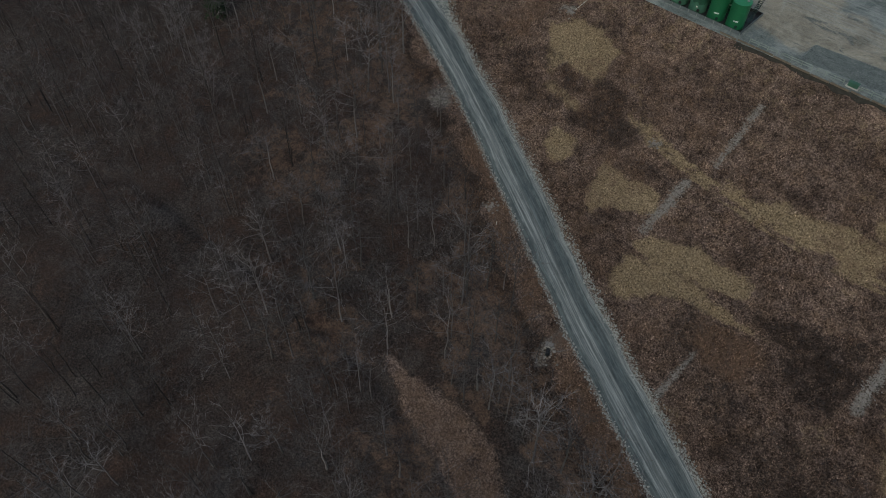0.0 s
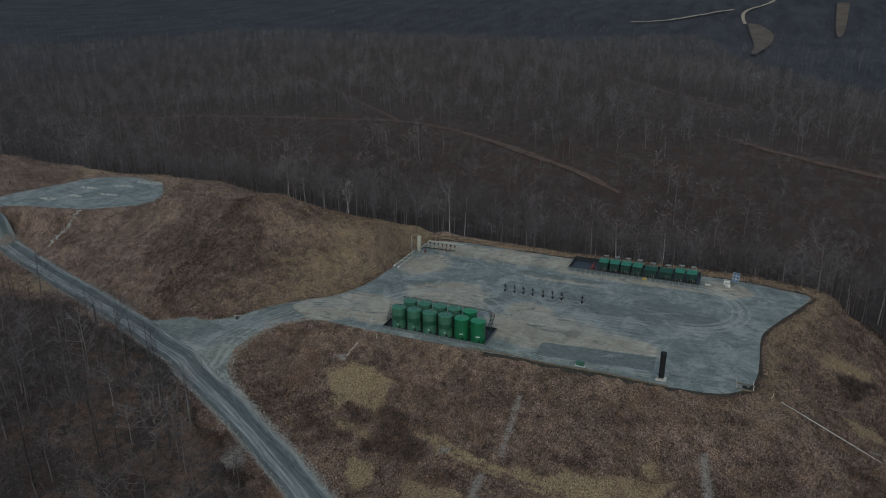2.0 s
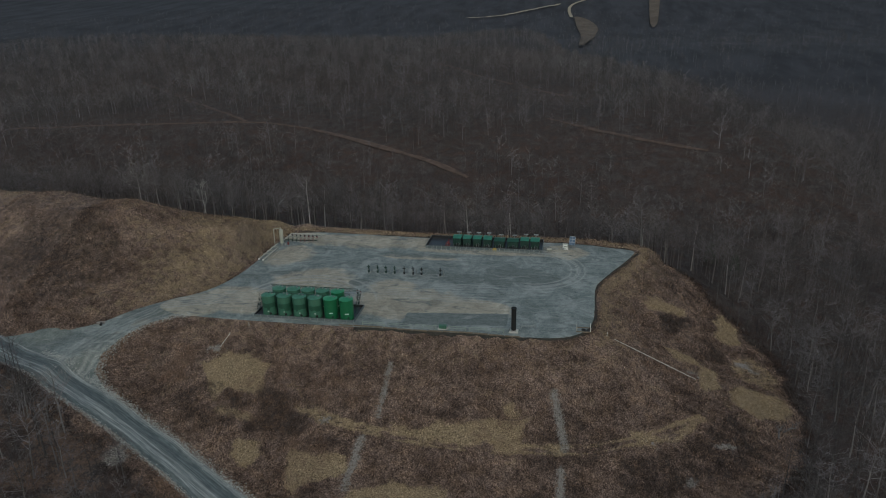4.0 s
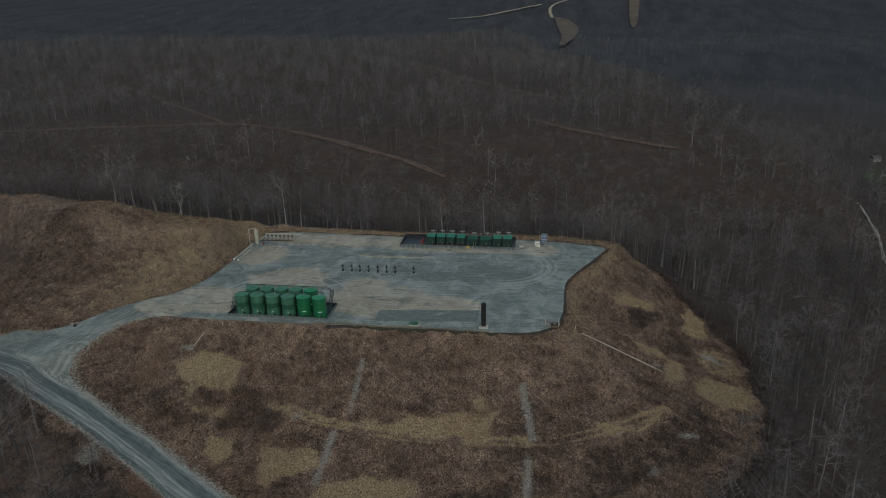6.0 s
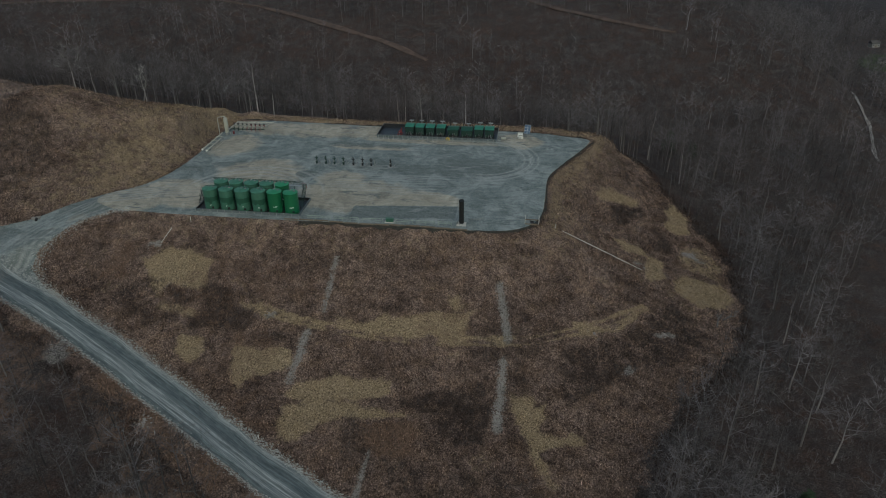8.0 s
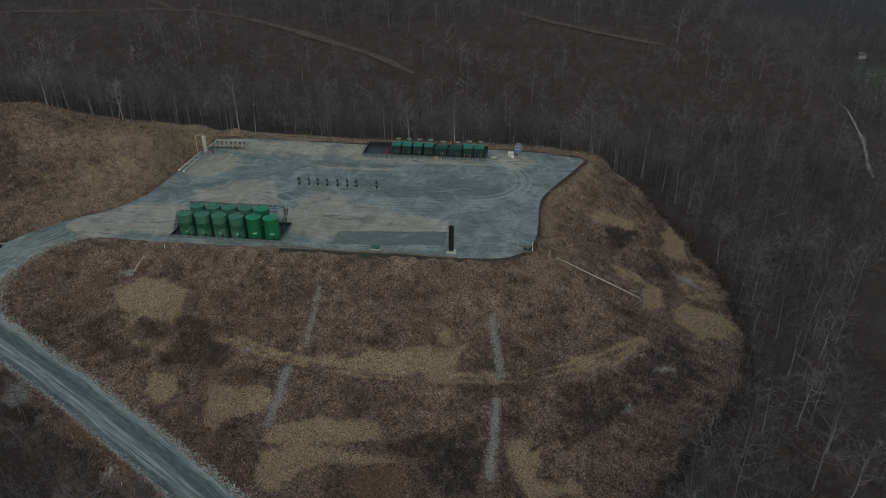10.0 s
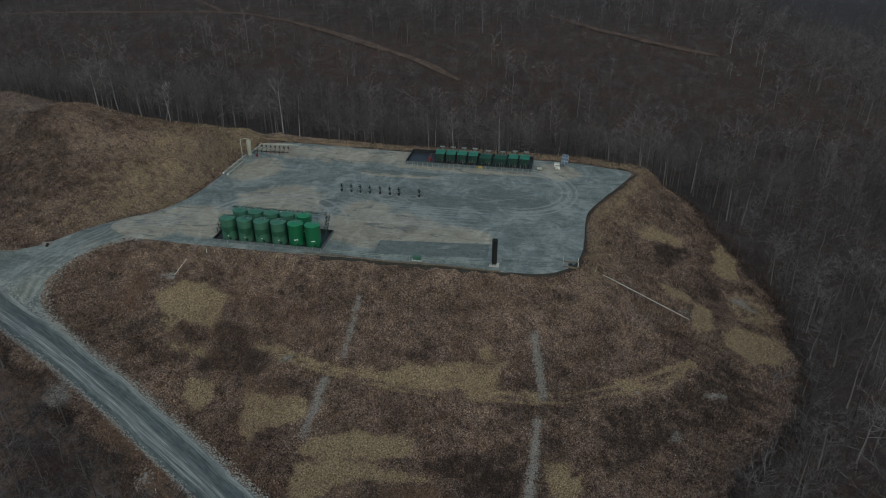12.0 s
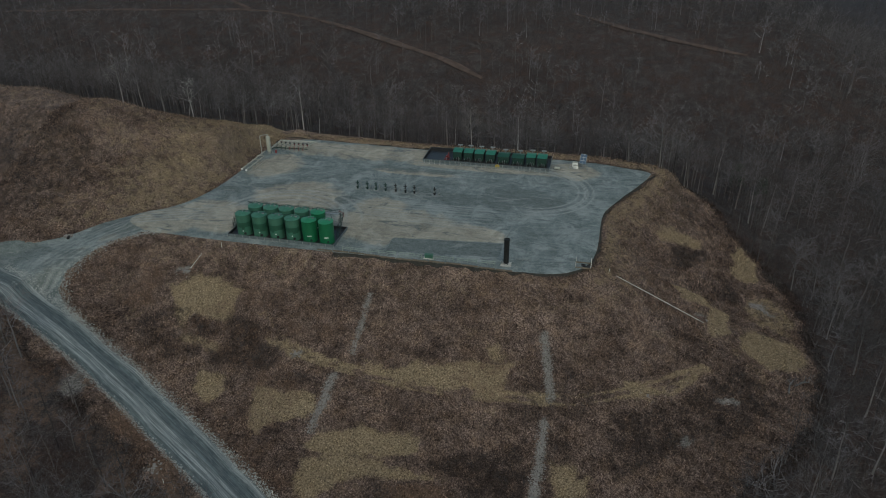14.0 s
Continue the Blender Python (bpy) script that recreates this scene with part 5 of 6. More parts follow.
basin("tank_basin", -25.2, 2.5, -2.4, 7.4, 0.7, "grey steel containment basin with black liner round tanks", 1.9)

walkway = thing("tank_walkway", -11.3, 7.0, GZ0, "steel walkway with handrails and stairs behind tanks", "walkway")
part("deck", box(B(), (0, 0, 4.25), (24.4, 0.8, 0.07)), M_STEEL, walkway, "steel grating deck")
for sgn in (-1, 1):
    part("handrail", pipe(B(), [(-12.2, 0.4 * sgn, 5.3), (12.2, 0.4 * sgn, 5.3)], 0.045, 6), M_DKGREEN, walkway, "dark green handrail")
    part("midrail", pipe(B(), [(-12.2, 0.4 * sgn, 4.8), (12.2, 0.4 * sgn, 4.8)], 0.03, 6), M_DKGREEN, walkway)
for k in range(11):
    x = -12.2 + 2.44 * k
    part("rail_post", rod(B(), (x, 0.4, 4.2), (x, 0.4, 5.3), 0.04, n=6), M_DKGREEN, walkway)
    part("support", rod(B(), (x, 0.3, 0.0), (x, 0.3, 4.25), 0.06, n=6), M_DKGREEN, walkway)
part("end_rail", pipe(B(), [(12.2, -0.4, 4.3), (12.2, -0.4, 5.35), (13.6, -1.2, 5.35), (13.6, -1.2, 4.3)], 0.05, 6), M_RED, walkway, "red painted end rail")
for y in (-1.9, -6.9):
    part("vapour_line", pipe(B(), [(-11.5, y, 6.2), (11.2, y, 6.2)], 0.06, 6), M_DKGREEN, walkway, "dark green pipe linking tank roofs")
    for k in range(5):
        part("vapour_branch", rod(B(), (-10.2 + 4.3 * k, y, 6.2), (-10.2 + 4.3 * k, y, 5.55), 0.05, n=6), M_DKGREEN, walkway)


def stair(name, x, y, turn, label, k_=1.0):
    t = thing(name, x, y, GZ0, label, "stairs", "tank stairs", turn)
    run, rise = 5.0 * k_, 5.3 * k_
    for sgn in (-1, 1):
        part("stringer", box(B(), (0.4 * sgn, -run / 2, rise / 2), (0.06, math.hypot(run, rise), 0.22), 0, 0, 46.7), M_BLACK, t)
        part("rail", rod(B(), (0.4 * sgn, -run, 1.0), (0.4 * sgn, 0, rise + 1.0), 0.03, n=6), M_DKGREEN, t)
        for q in range(4):
            f = (q + 0.5) / 4
            part("baluster", rod(B(), (0.4 * sgn, -run * (1 - f), rise * f), (0.4 * sgn, -run * (1 - f), rise * f + 1.0), 0.02, n=5), M_DKGREEN, t)
    steps = int(20 * k_)
    for k in range(steps):
        f = (k + 0.5) / steps
        part("tread", box(B(), (0, -run * (1 - f), rise * f + 0.06), (0.78, 0.24, 0.035)), M_DKGREEN, t)
    return t


stair("metal_stair", 1.65, 7.0, 0, "dark steel stair with rails beside green tanks", 0.9)
stair("metal_stair", -25.9, 4.6, 0, "short dark steel stair with rails beside faded tanks", 0.5)

# --- wellheads in a row ---
def wellhead(x, y, tone):
    t = thing("wellhead", x, y, GZ0, "dark steel wellhead valve stack on gravel" if tone == 1 else "weathered green wellhead valve stack on gravel", "wellhead", "wellheads in a row")
    m = M_BLACK if tone == 1 else M_DKGREEN
    part("cellar", lathe(B(), [(0.75, 0), (0.75, 0.06), (0.6, 0.06), (0.6, 0.03)], 16), M_GREY, t, "low dusty cellar ring")
    part("casing", lathe(B(), [(0.22, 0.0), (0.22, 0.5), (0.34, 0.5), (0.34, 0.62), (0.2, 0.62), (0.2, 0.9), (0.3, 0.9), (0.3, 1.0)], 12), m, t, "flanged casing head")
    part("master_valve", box(B(), (0, 0, 1.25), (0.34, 0.4, 0.5), bevel=0.04), m, t, "master valve body")
    part("upper_valve", lathe(B(), [(0.12, 1.5), (0.12, 1.75), (0.2, 1.75), (0.2, 2.05), (0.1, 2.05), (0.1, 2.35), (0.16, 2.35), (0.16, 2.5)], 10), m, t)
    for s in (-1, 1):
        part("wing_valve", rod(B(), (0.15 * s, 0, 1.9), (0.42 * s, 0, 1.9), 0.13, n=8), m, t)
    w = bmesh.new()
    rod(w, (0, -0.2, 1.25), (0, -0.48, 1.25), 0.03, n=6)
    rod(w, (0, -0.46, 1.25), (0, -0.5, 1.25), 0.24, n=14)
    part("handwheel", w, M_RED if tone == 2 else M_GREY, t, "valve handwheel")
    t.scale = (1.15, 1.15, 0.98)
    part("flowline", pipe(B(), [(0.6, 0, 1.9), (0.9, 0, 1.9), (0.9, 0, 0.15), (0.9, 1.6, 0.1)], 0.07), M_GREY, t, "grey flowline dropping to ground")
    return t


for k, x in enumerate((-3.3, -0.45, 2.15, 4.9, 7.9, 10.7, 13.3, 19.1)):
    wellhead(x, 32.4, 3 if k < 4 else 1)

# --- tall black combustor on its slab ---
stack = thing("combustor_stack", 44.0, -1.7, GZ0, "tall black cylindrical combustor on pale concrete slab", "stack")
part("slab", box(B(), (0, 0, 0.1), (2.3, 2.0, 0.24), bevel=0.03), M_CONC, stack, "pale concrete slab")
part("barrel", lathe(B(), [(0.62, 0.55), (0.62, 1.9), (0.65, 1.92), (0.65, 2.0), (0.62, 2.02), (0.62, 4.3), (0.65, 4.32), (0.65, 4.4), (0.62, 4.42), (0.62, 6.5), (0.68, 6.5), (0.68, 6.6), (0.56, 6.6), (0.56, 6.35)], 24), M_BLACK, stack)
part("collar", lathe(B(), [(0.70, 6.28), (0.70, 6.42)], 24), M_BLACK, stack, "thick dark top collar")
for k in range(4):
    a = radians(45 + 90 * k)
    part("leg", rod(B(), (0.55 * math.cos(a), 0.55 * math.sin(a), 0.2), (0.55 * math.cos(a), 0.55 * math.sin(a), 0.7), 0.06, n=6), M_BLACK, stack)
part("control_box", box(B(), (-0.95, -0.3, 0.75), (0.35, 0.5, 0.7), bevel=0.03), M_GREY, stack, "small grey control cabinet")
part("fuel_pipe", pipe(B(), [(-0.95, 0.1, 0.5), (-1.3, 0.1, 0.5), (-1.3, 0.9, 0.35), (-0.3, 0.9, 0.35)], 0.05), M_STEEL, stack, "thin steel fuel pipe")


def barrier(x0, y0, x1, y1, label, mat, h=1.05, step=1.8):
    """Pipe railing between two places."""
    ln, turn = math.dist((x0, y0), (x1, y1)), math.degrees(math.atan2(y1 - y0, x1 - x0))
    t = thing("pipe_railing", x0, y0, GZ0, label, "railing", "pipe railings", turn)
    for z in (h, h * 0.55):
        part("rail", rod(B(), (0, 0, z), (ln, 0, z), 0.055, n=6), mat, t)
    n = max(1, round(ln / step))
    for k in range(n + 1):
        part("post", rod(B(), (ln * k / n, 0, -0.05), (ln * k / n, 0, h + 0.04), 0.055, n=6), mat, t)
    return t


for x0, x1 in ((5.2, 11), (12, 18.2), (19.2, 24.4), (27.6, 32), (33, 37.4), (38.4, 41.6)):
    barrier(x0, -3.6 + 0.02 * x0, x1, -3.6 + 0.02 * x1, "pale grey-green pipe railing along the pad edge", M_RAIL)
barrier(45.8, 0.6, 49.4, 0.8, "low grey pipe rail beside black stack", M_STEEL, 0.7)
curb = thing("edge_timber", 17, -4.3, 0.08, "long weathered timber kerb along the pad edge", "kerb")
for k in range(12):
    part("timber", box(B(), (-14 + 3.9 * k - 2, 0.25 * math.sin(k), 0.1), (3.7, 0.3, 0.3), 0.6 * (k % 3 - 1), bevel=0.02), M_WOOD, curb)
gbox = thing("green_valve_box", 26.1, -2.7, GZ0, "small green valve box with pale skid base", "valve box")
part("base", box(B(), (0, 0, 0.12), (2.4, 1.1, 0.2), bevel=0.02), M_CONC, gbox, "pale skid base")
part("body", box(B(), (0, 0, 0.62), (1.9, 0.8, 0.85), bevel=0.05), M_FADED, gbox)
part("lid", box(B(), (0, 0, 1.08), (2.0, 0.9, 0.08), bevel=0.02), M_FADED, gbox)
part("pipe", pipe(B(), [(0.95, 0, 0.5), (1.9, 0, 0.5), (1.9, 0, 0.0)], 0.07), M_STEEL, gbox)

# drain inlet at the pad's corner
inlet = thing("drain_inlet", 61.3, 1.6, GZ0 - 0.05, "dark drain inlet framed by pale posts and boards", "drain inlet")
part("frame", wall_ring(B(), -1.7, 1.7, -1.2, 1.2, -0.1, 0.28, 0.14), M_WOOD, inlet, "timber frame")
part("grate", lathe(B(), [(0.55, 0.0), (0.55, 0.2), (0.42, 0.2), (0.42, 0.05)], 16), M_BLACK, inlet, "dark round inlet pipe")
for x, y in ((-1.7, -1.2), (1.7, -1.2), (-1.7, 1.2), (1.7, 1.2)):
    part("post", box(B(), (x, y, 0.65), (0.12, 0.12, 1.5)), M_WHITE if x > 0 else M_CONC, inlet, "pale marker post")
part("bed", box(B(), (0, 0, -0.02), (3.2, 2.2, 0.06)), M_BLACK, inlet)

# --- heated production units in the rear basin ---
basin("unit_basin", 9.7, 48.6, 56.4, 67.2, 0.95, "long black-lined steel basin round production units", 2.6)


def unit(x, y, w, d, h, low):
    t = thing("production_unit", x, y, GZ0 + 0.08, "low dark green production unit with flat roof" if low else "dark green housed production unit with capped stack", "production unit", "green production units")
    part("skid", box(B(), (0, 0, 0.12), (w + 0.3, d + 0.3, 0.24)), M_BLACK, t, "black steel skid")
    part("housing", box(B(), (0, 0, 0.24 + h / 2), (w, d, h), bevel=0.04), M_DKGREEN, t)
    r = B()
    v = [r.verts.new(p) for p in ((-w / 2 - 0.12, -d / 2 - 0.12, 0), (w / 2 + 0.12, -d / 2 - 0.12, 0), (w / 2 + 0.12, d / 2 + 0.12, 0.0), (-w / 2 - 0.12, d / 2 + 0.12, 0.0),
                                  (-w / 2 - 0.12, 0, 0.42), (w / 2 + 0.12, 0, 0.42))]
    for f in ((0, 1, 5, 4), (2, 3, 4, 5), (1, 2, 5), (3, 0, 4), (3, 2, 1, 0)):
        r.faces.new([v[i] for i in f])
    bmesh.ops.translate(r, verts=r.verts, vec=(0, 0, 0.245 + h))
    part("roof", r, M_BAND if low else M_BOXROOF, t, "weathered green pitched roof")
    for sx in (-0.28, 0.28):
        part("door", box(B(), (sx * w, -d / 2 - 0.03, 0.24 + h * 0.46), (w * 0.46, 0.05, h * 0.8), bevel=0.015), M_DKGREEN, t)
    part("chimney", rod(B(), (0.1 * w, d * 0.28, h + 0.3), (0.1 * w, d * 0.28, h + 1.35), 0.17, n=10), M_GREY, t, "short grey flue")
    hood = box(B(), (0.1 * w, d * 0.28, h + 1.45), (1.5, 0.55, 0.3), bevel=0.05)
    part("flue_cap", hood, M_STEEL, t, "wide grey flue hood")
    for sx in (-0.42, 0.42):
        part("edge_angle", box(B(), (sx * w * 1.19, -d / 2 - 0.02, 0.24 + h / 2), (0.08, 0.08, h)), M_BLACK, t)
    for k in range(3):
        x = (-0.34 + 0.34 * k) * w
        part("riser", pipe(B(), [(x, -d / 2 - 1.5, 0.0), (x, -d / 2 - 1.5, 0.9 + 0.25 * (k % 2)), (x, -d / 2 - 0.05, 0.9 + 0.25 * (k % 2))], 0.06, 6), M_GREY, t, "grey pipe riser")
    if low:
        part("vent_stack", rod(B(), (-0.36 * w, d * 0.3, h), (-0.36 * w, d * 0.3, h + 3.2), 0.12, n=8), M_BLACK, t, "tall thin black vent stack")
    part("vessel", rod(B(), (0, -d / 2 - 0.9, 0.62), (0, -d / 2 + 0.1, 0.62), 0.36, n=12), M_BLACK, t, "dark vessel end")
    part("valve", pipe(B(), [(0.5, -d / 2 - 0.7, 0.2), (0.5, -d / 2 - 0.7, 1.15), (0.5, -d / 2, 1.15)], 0.07), M_STEEL, t, "steel valve riser")
    return t


for x, w, low in ((19.9, 2.7, 0), (23.3, 2.7, 0), (26.7, 2.7, 0), (30.2, 2.7, 0), (34.2, 3.4, 1), (38.7, 3.6, 1), (42.6, 2.7, 0), (46.0, 2.8, 0)):
    unit(x, 61.6, w, 4.2, 2.0 if low else 2.45, low)
redp = thing("red_pump_skid", 16.6, 60.3, GZ0 + 0.08, "red pump skid standing in the black basin", "pump")
part("frame", wall_ring(B(), -0.7, 0.7, -0.9, 0.9, 0, 0.22, 0.14), M_RED, redp)
part("body", rod(B(), (0, -0.7, 0.75), (0, 0.7, 0.75), 0.42, n=14), M_RED, redp)
part("post", box(B(), (0.4, 0.2, 1.1), (0.25, 0.3, 1.8), bevel=0.03), M_RED, redp)
part("pipe", pipe(B(), [(0, -0.7, 0.75), (0, -1.3, 0.75), (0, -1.3, 0.1)], 0.08), M_STEEL, redp)
for k in range(24):
    x = 10.4 + 1.62 * k
    t = thing("bollard", x, 55.4 - 0.1 * (k % 2), GZ0, "short pale steel bollard before the basin", "bollard", "bollards before the basin")
    part("post", rod(B(), (0, 0, -0.1), (0, 0, 1.0 + 0.25 * (k % 3 == 0)), 0.08, n=8), M_STEEL, t)
    part("foot", lathe(B(), [(0.2, 0), (0.2, 0.05), (0.12, 0.08)], 10), M_CONC, t)
hdr = thing("flowline_header", 29, 54.9, GZ0, "low row of grey flowline pipes before the basin", "pipe rack")
for z, y in ((0.3, 0), (0.55, 0.22)):
    part("pipe", rod(B(), (-9, y, z), (19, y, z), 0.09, n=8), M_GREY, hdr)
for k in range(10):
    part("stand", box(B(), (-8.5 + 3 * k, 0.1, 0.2), (0.1, 0.4, 0.44)), M_STEEL, hdr)
yel = thing("yellow_valve_stand", 33.0, 55.9, GZ0, "yellow painted valve stand beside the basin", "valve stand")
part("frame", wall_ring(B(), -0.55, 0.55, -0.3, 0.3, 0.0, 0.9, 0.1), M_YELLOW, yel)
part("valve", lathe(B(), [(0.12, 0.0), (0.12, 1.0), (0.25, 1.0), (0.25, 1.12)], 10), M_YELLOW, yel)

# --- solar panel and its cabinets ---
sol = thing("solar_panel", 58.2, 62.0, GZ0, "tilted solar panel on a steel pole", "solar panel")
part("pole", rod(B(), (0, 0, 0), (0, 0, 2.2), 0.07, n=8), M_STEEL, sol)
part("frame", box(B(), (0, 0, 2.7), (2.0, 0.08, 2.9), -12, 0.01, -24), M_STEEL, sol, "pale aluminium frame")
for i in range(2):
    for j in range(3):
        part("cell_panel", box(B(), Matrix.Rotation(radians(-12), 3, "Z") @ Vector((-0.48 + 0.96 * i, -0.06 + 0.40 * (-1 + j) - 0.0, 2.7 + 0.88 * (-1 + j))), (0.88, 0.05, 0.84), -12, 0, -24), M_SOLAR, sol)
part("brace", rod(B(), (0, 0, 1.4), (0, 0.55, 2.4), 0.04, n=6), M_STEEL, sol)
for x, y, w, d, h in ((56.2, 60.6, 1.4, 1.0, 0.9), (55.9, 62.4, 1.6, 1.1, 1.2)):
    c = thing("white_cabinet", x, y, GZ0, "white equipment cabinet on a gravel base", "cabinet", "white cabinets")
    part("body", box(B(), (0, 0, h / 2 + 0.08), (w, d, h), bevel=0.04), M_WHITE, c)
    part("plinth", box(B(), (0, 0, 0.04), (w + 0.25, d + 0.25, 0.1)), M_CONC, c)
    part("lid", box(B(), (0, 0, h + 0.12), (w + 0.08, d + 0.08, 0.07), bevel=0.015), M_CREAM, c)
lt = thing("light_tank", 50.8, 58.3, GZ0, "small pale horizontal tank on cradle", "tank")
part("barrel", rod(B(), (-0.8, 0, 0.62), (0.8, 0, 0.62), 0.42, n=16), M_CREAM, lt)
for s in (-0.5, 0.5):
    part("cradle", box(B(), (s, 0, 0.16), (0.14, 0.8, 0.34)), M_STEEL, lt)
for k, x in enumerate((51.8, 54.4, 57.8)):
    barrier(x, 59.2 + 0.3 * k, x + 1.9, 59.2 + 0.3 * k, "low pale pipe rail near white cabinets", M_STEEL, 0.8, 0.95)

# --- separator vessel, launchers and meter run at the pad's far corner ---
ves = thing("separator_vessel", -40.0, 53.0, GZ0, "tall cream separator vessel with looped pipe", "vessel")
part("skirt", lathe(B(), [(0.62, 0), (0.62, 0.8), (0.56, 0.8)], 20), M_GREY, ves, "grey support skirt")
part("shell", lathe(B(), [(0.58, 0.7), (0.66, 0.85), (0.66, 5.3), (0.58, 5.55), (0.36, 5.75), (0.1, 5.82)], 24), M_CREAM, ves, smooth_shade=True)
part("loop_pipe", pipe(B(), [(0, 0, 5.7), (0, 0, 6.2), (-1.3, -0.6, 6.2), (-2.2, -1.0, 5.9), (-2.2, -1.0, 0.4)], 0.12, 10), M_CREAM, ves, "cream loop of pipe to ground")
part("drain_pipe", pipe(B(), [(0.6, -0.2, 0.9), (1.2, -0.2, 0.9), (1.2, -0.2, 0.1)], 0.07), M_CREAM, ves)
part("red_valve", box(B(), (2.0, 0.5, 0.6), (0.5, 0.5, 1.0), bevel=0.06), M_RED, ves, "red valve actuator")
part("gauge_column", rod(B(), (0.75, -0.25, 1.5), (0.75, -0.25, 3.2), 0.07, n=8), M_STEEL, ves)

lau = thing("pipe_launcher", -41.2, 44.8, GZ0, "pair of cream pipeline launcher barrels on stands", "pipe rack")
for dx in (0.0, 1.7):
    part("barrel", rod(B(), (dx, -7.4 - 0.4 * dx, 0.95), (dx, 7.2 - 3 * dx, 0.95), 0.17, n=12), M_CREAM, lau)
    part("trap_end", rod(B(), (dx, -8.0 - 0.4 * dx, 0.95), (dx, -6.0 - 0.4 * dx, 0.95), 0.24, n=12), M_CREAM, lau, "wider launcher end")
    part("closure", rod(B(), (dx, -8.15 - 0.4 * dx, 0.95), (dx, -8.0 - 0.4 * dx, 0.95), 0.31, n=12), M_WHITE, lau)
for y in (-6.5, -3, 0.5, 3.6):
    part("stand", box(B(), (0.85, y, 0.42), (2.2, 0.14, 0.14)), M_GREY, lau)
    for dx in (-0.1, 1.8):
        part("stand_leg", box(B(), (dx, y, 0.38), (0.12, 0.12, 0.85)), M_GREY, lau)
for y in (-4.4, -1.2, 2.2):
    part("cross_pipe", pipe(B(), [(0, y, 0.95), (0, y, 1.35), (1.7, y + 0.6, 1.35), (1.7, y + 0.6, 0.95)], 0.12), M_CREAM, lau)
part("side_rail", rod(B(), (3.2, -6, 0.5), (3.2, 0.5, 0.5), 0.07, n=6), M_CREAM, lau)

met = thing("meter_manifold", -34.5, 60.8, GZ0, "cream pipe manifold with slanting meter runs and valves", "pipe manifold")
part("header", pipe(B(), [(-6.2, -6.2, 0.7), (-5.9, 1.9, 0.95), (6.6, 2.6, 0.95)], 0.2, 10), M_CREAM, met)
part("lower_header", rod(B(), (-7.0, -3.3, 0.35), (5.4, -2.8, 0.35), 0.14, n=8), M_DKGREEN, met, "dark green lower header")
for k in range(8):
    x = -4.6 + 1.5 * k
    part("meter_run", pipe(B(), [(x + 0.3, 2.0 + 0.05 * k, 0.95), (x - 1.7, -3.0, 0.95), (x - 1.7, -3.0, 0.35)], 0.13, 8), M_CREAM, met)
    part("valve", box(B(), (x - 1.1, -1.4, 1.15), (0.34, 0.42, 0.55), bevel=0.04), M_RED if k > 3 else M_GREY, met, "red valve" if k > 3 else "grey valve")
    part("stand", box(B(), (x - 0.5, 0.0, 0.42), (0.1, 0.1, 0.84)), M_GREY, met)
    part("drop_leg", pipe(B(), [(x - 1.7, -3.0, 0.95), (x - 1.7, -3.9, 0.95), (x - 1.7, -3.9, 0.05)], 0.11, 8), M_RED if k > 3 else M_DKGREEN, met, "maroon drop leg" if k > 3 else "dark green drop leg")
    part("actuator", lathe(B(), [(0.24, 1.4), (0.3, 1.45), (0.3, 1.62), (0.18, 1.7)], 10), M_BLACK, met).location = (x - 1.1, -1.4, 0)

# --- pipe down the side slope, stakes and flume ---
def laid_pipe(a, b, r, n=16):
    t = thing("drain_pipe", a[0], a[1], 0, "long white plastic drain pipe lying down the slope", "pipe")
    t.location.z = float(height(np.array([a[0]]), np.array([a[1]]))[0])
    z0 = t.location.z
    s = np.linspace(0, 1, n + 1)
    x, y = a[0] + s * (b[0] - a[0]), a[1] + s * (b[1] - a[1])
    z = height(x, y)
    z = z[0] + s * (z[-1] - z[0])
    z = z + max(0.0, float(np.max(height(x, y) - z))) + 0.12
    part("tube", pipe(B(), [(p - a[0], q - a[1], h - z0) for p, q, h in zip(x, y, z)], r, 8), M_WHITE, t)
    part("outlet", rod(B(), (x[-2] - a[0], y[-2] - a[1], z[-2] - z0), (x[-1] - a[0], y[-1] - a[1], z[-1] - z0), r * 1.5, n=10), M_CONC, t, "wider pipe end")
    return t


laid_pipe((69.0, 4.0), (89.8, 3.6), 0.07)
laid_pipe((-29.2, -8.6), (-30.4, -12.7), 0.055)


def on_ground(x, y):
    return float(height(np.array([float(x)]), np.array([float(y)]))[0])


def stake(x, y, h, lean, label):
    t = thing("marker_stake", x, y, on_ground(x, y), label, "stake", "marker stakes")
    part("pole", rod(B(), (0, 0, -0.2), (lean, 0.1 * lean, h), 0.05, n=7), M_WHITE, t)
    part("cap", rod(B(), (lean, 0.1 * lean, h), (lean * 1.03, 0.1 * lean, h + 0.09), 0.062, n=7), M_CREAM, t)
    return t


stake(67.2, 3.4, 1.2, 0.12, "short white marker stake in dead grass")
stake(-24.8, -6.6, 1.3, 0.1, "short white marker stake near tanks")
stake(-9.0, -62.6, 1.0, 0.05, "short white marker stake beside the road")
stake(10.6, -59.4, 1.1, 0.08, "short white marker stake at the road edge")
flume = thing("outlet_apron", -30.8, -13.2, on_ground(-30.8, -13.2) + 0.02, "grey stained concrete outlet apron in the weeds", "apron")
part("slab", box(B(), (0, 0, 0.12), (1.7, 1.1, 0.22), 12, 0.05, -14), M_STONE, flume)
part("headwall", box(B(), (0, 0.8, 0.35), (1.4, 0.22, 0.5), 12, 0.04), M_STONE, flume)
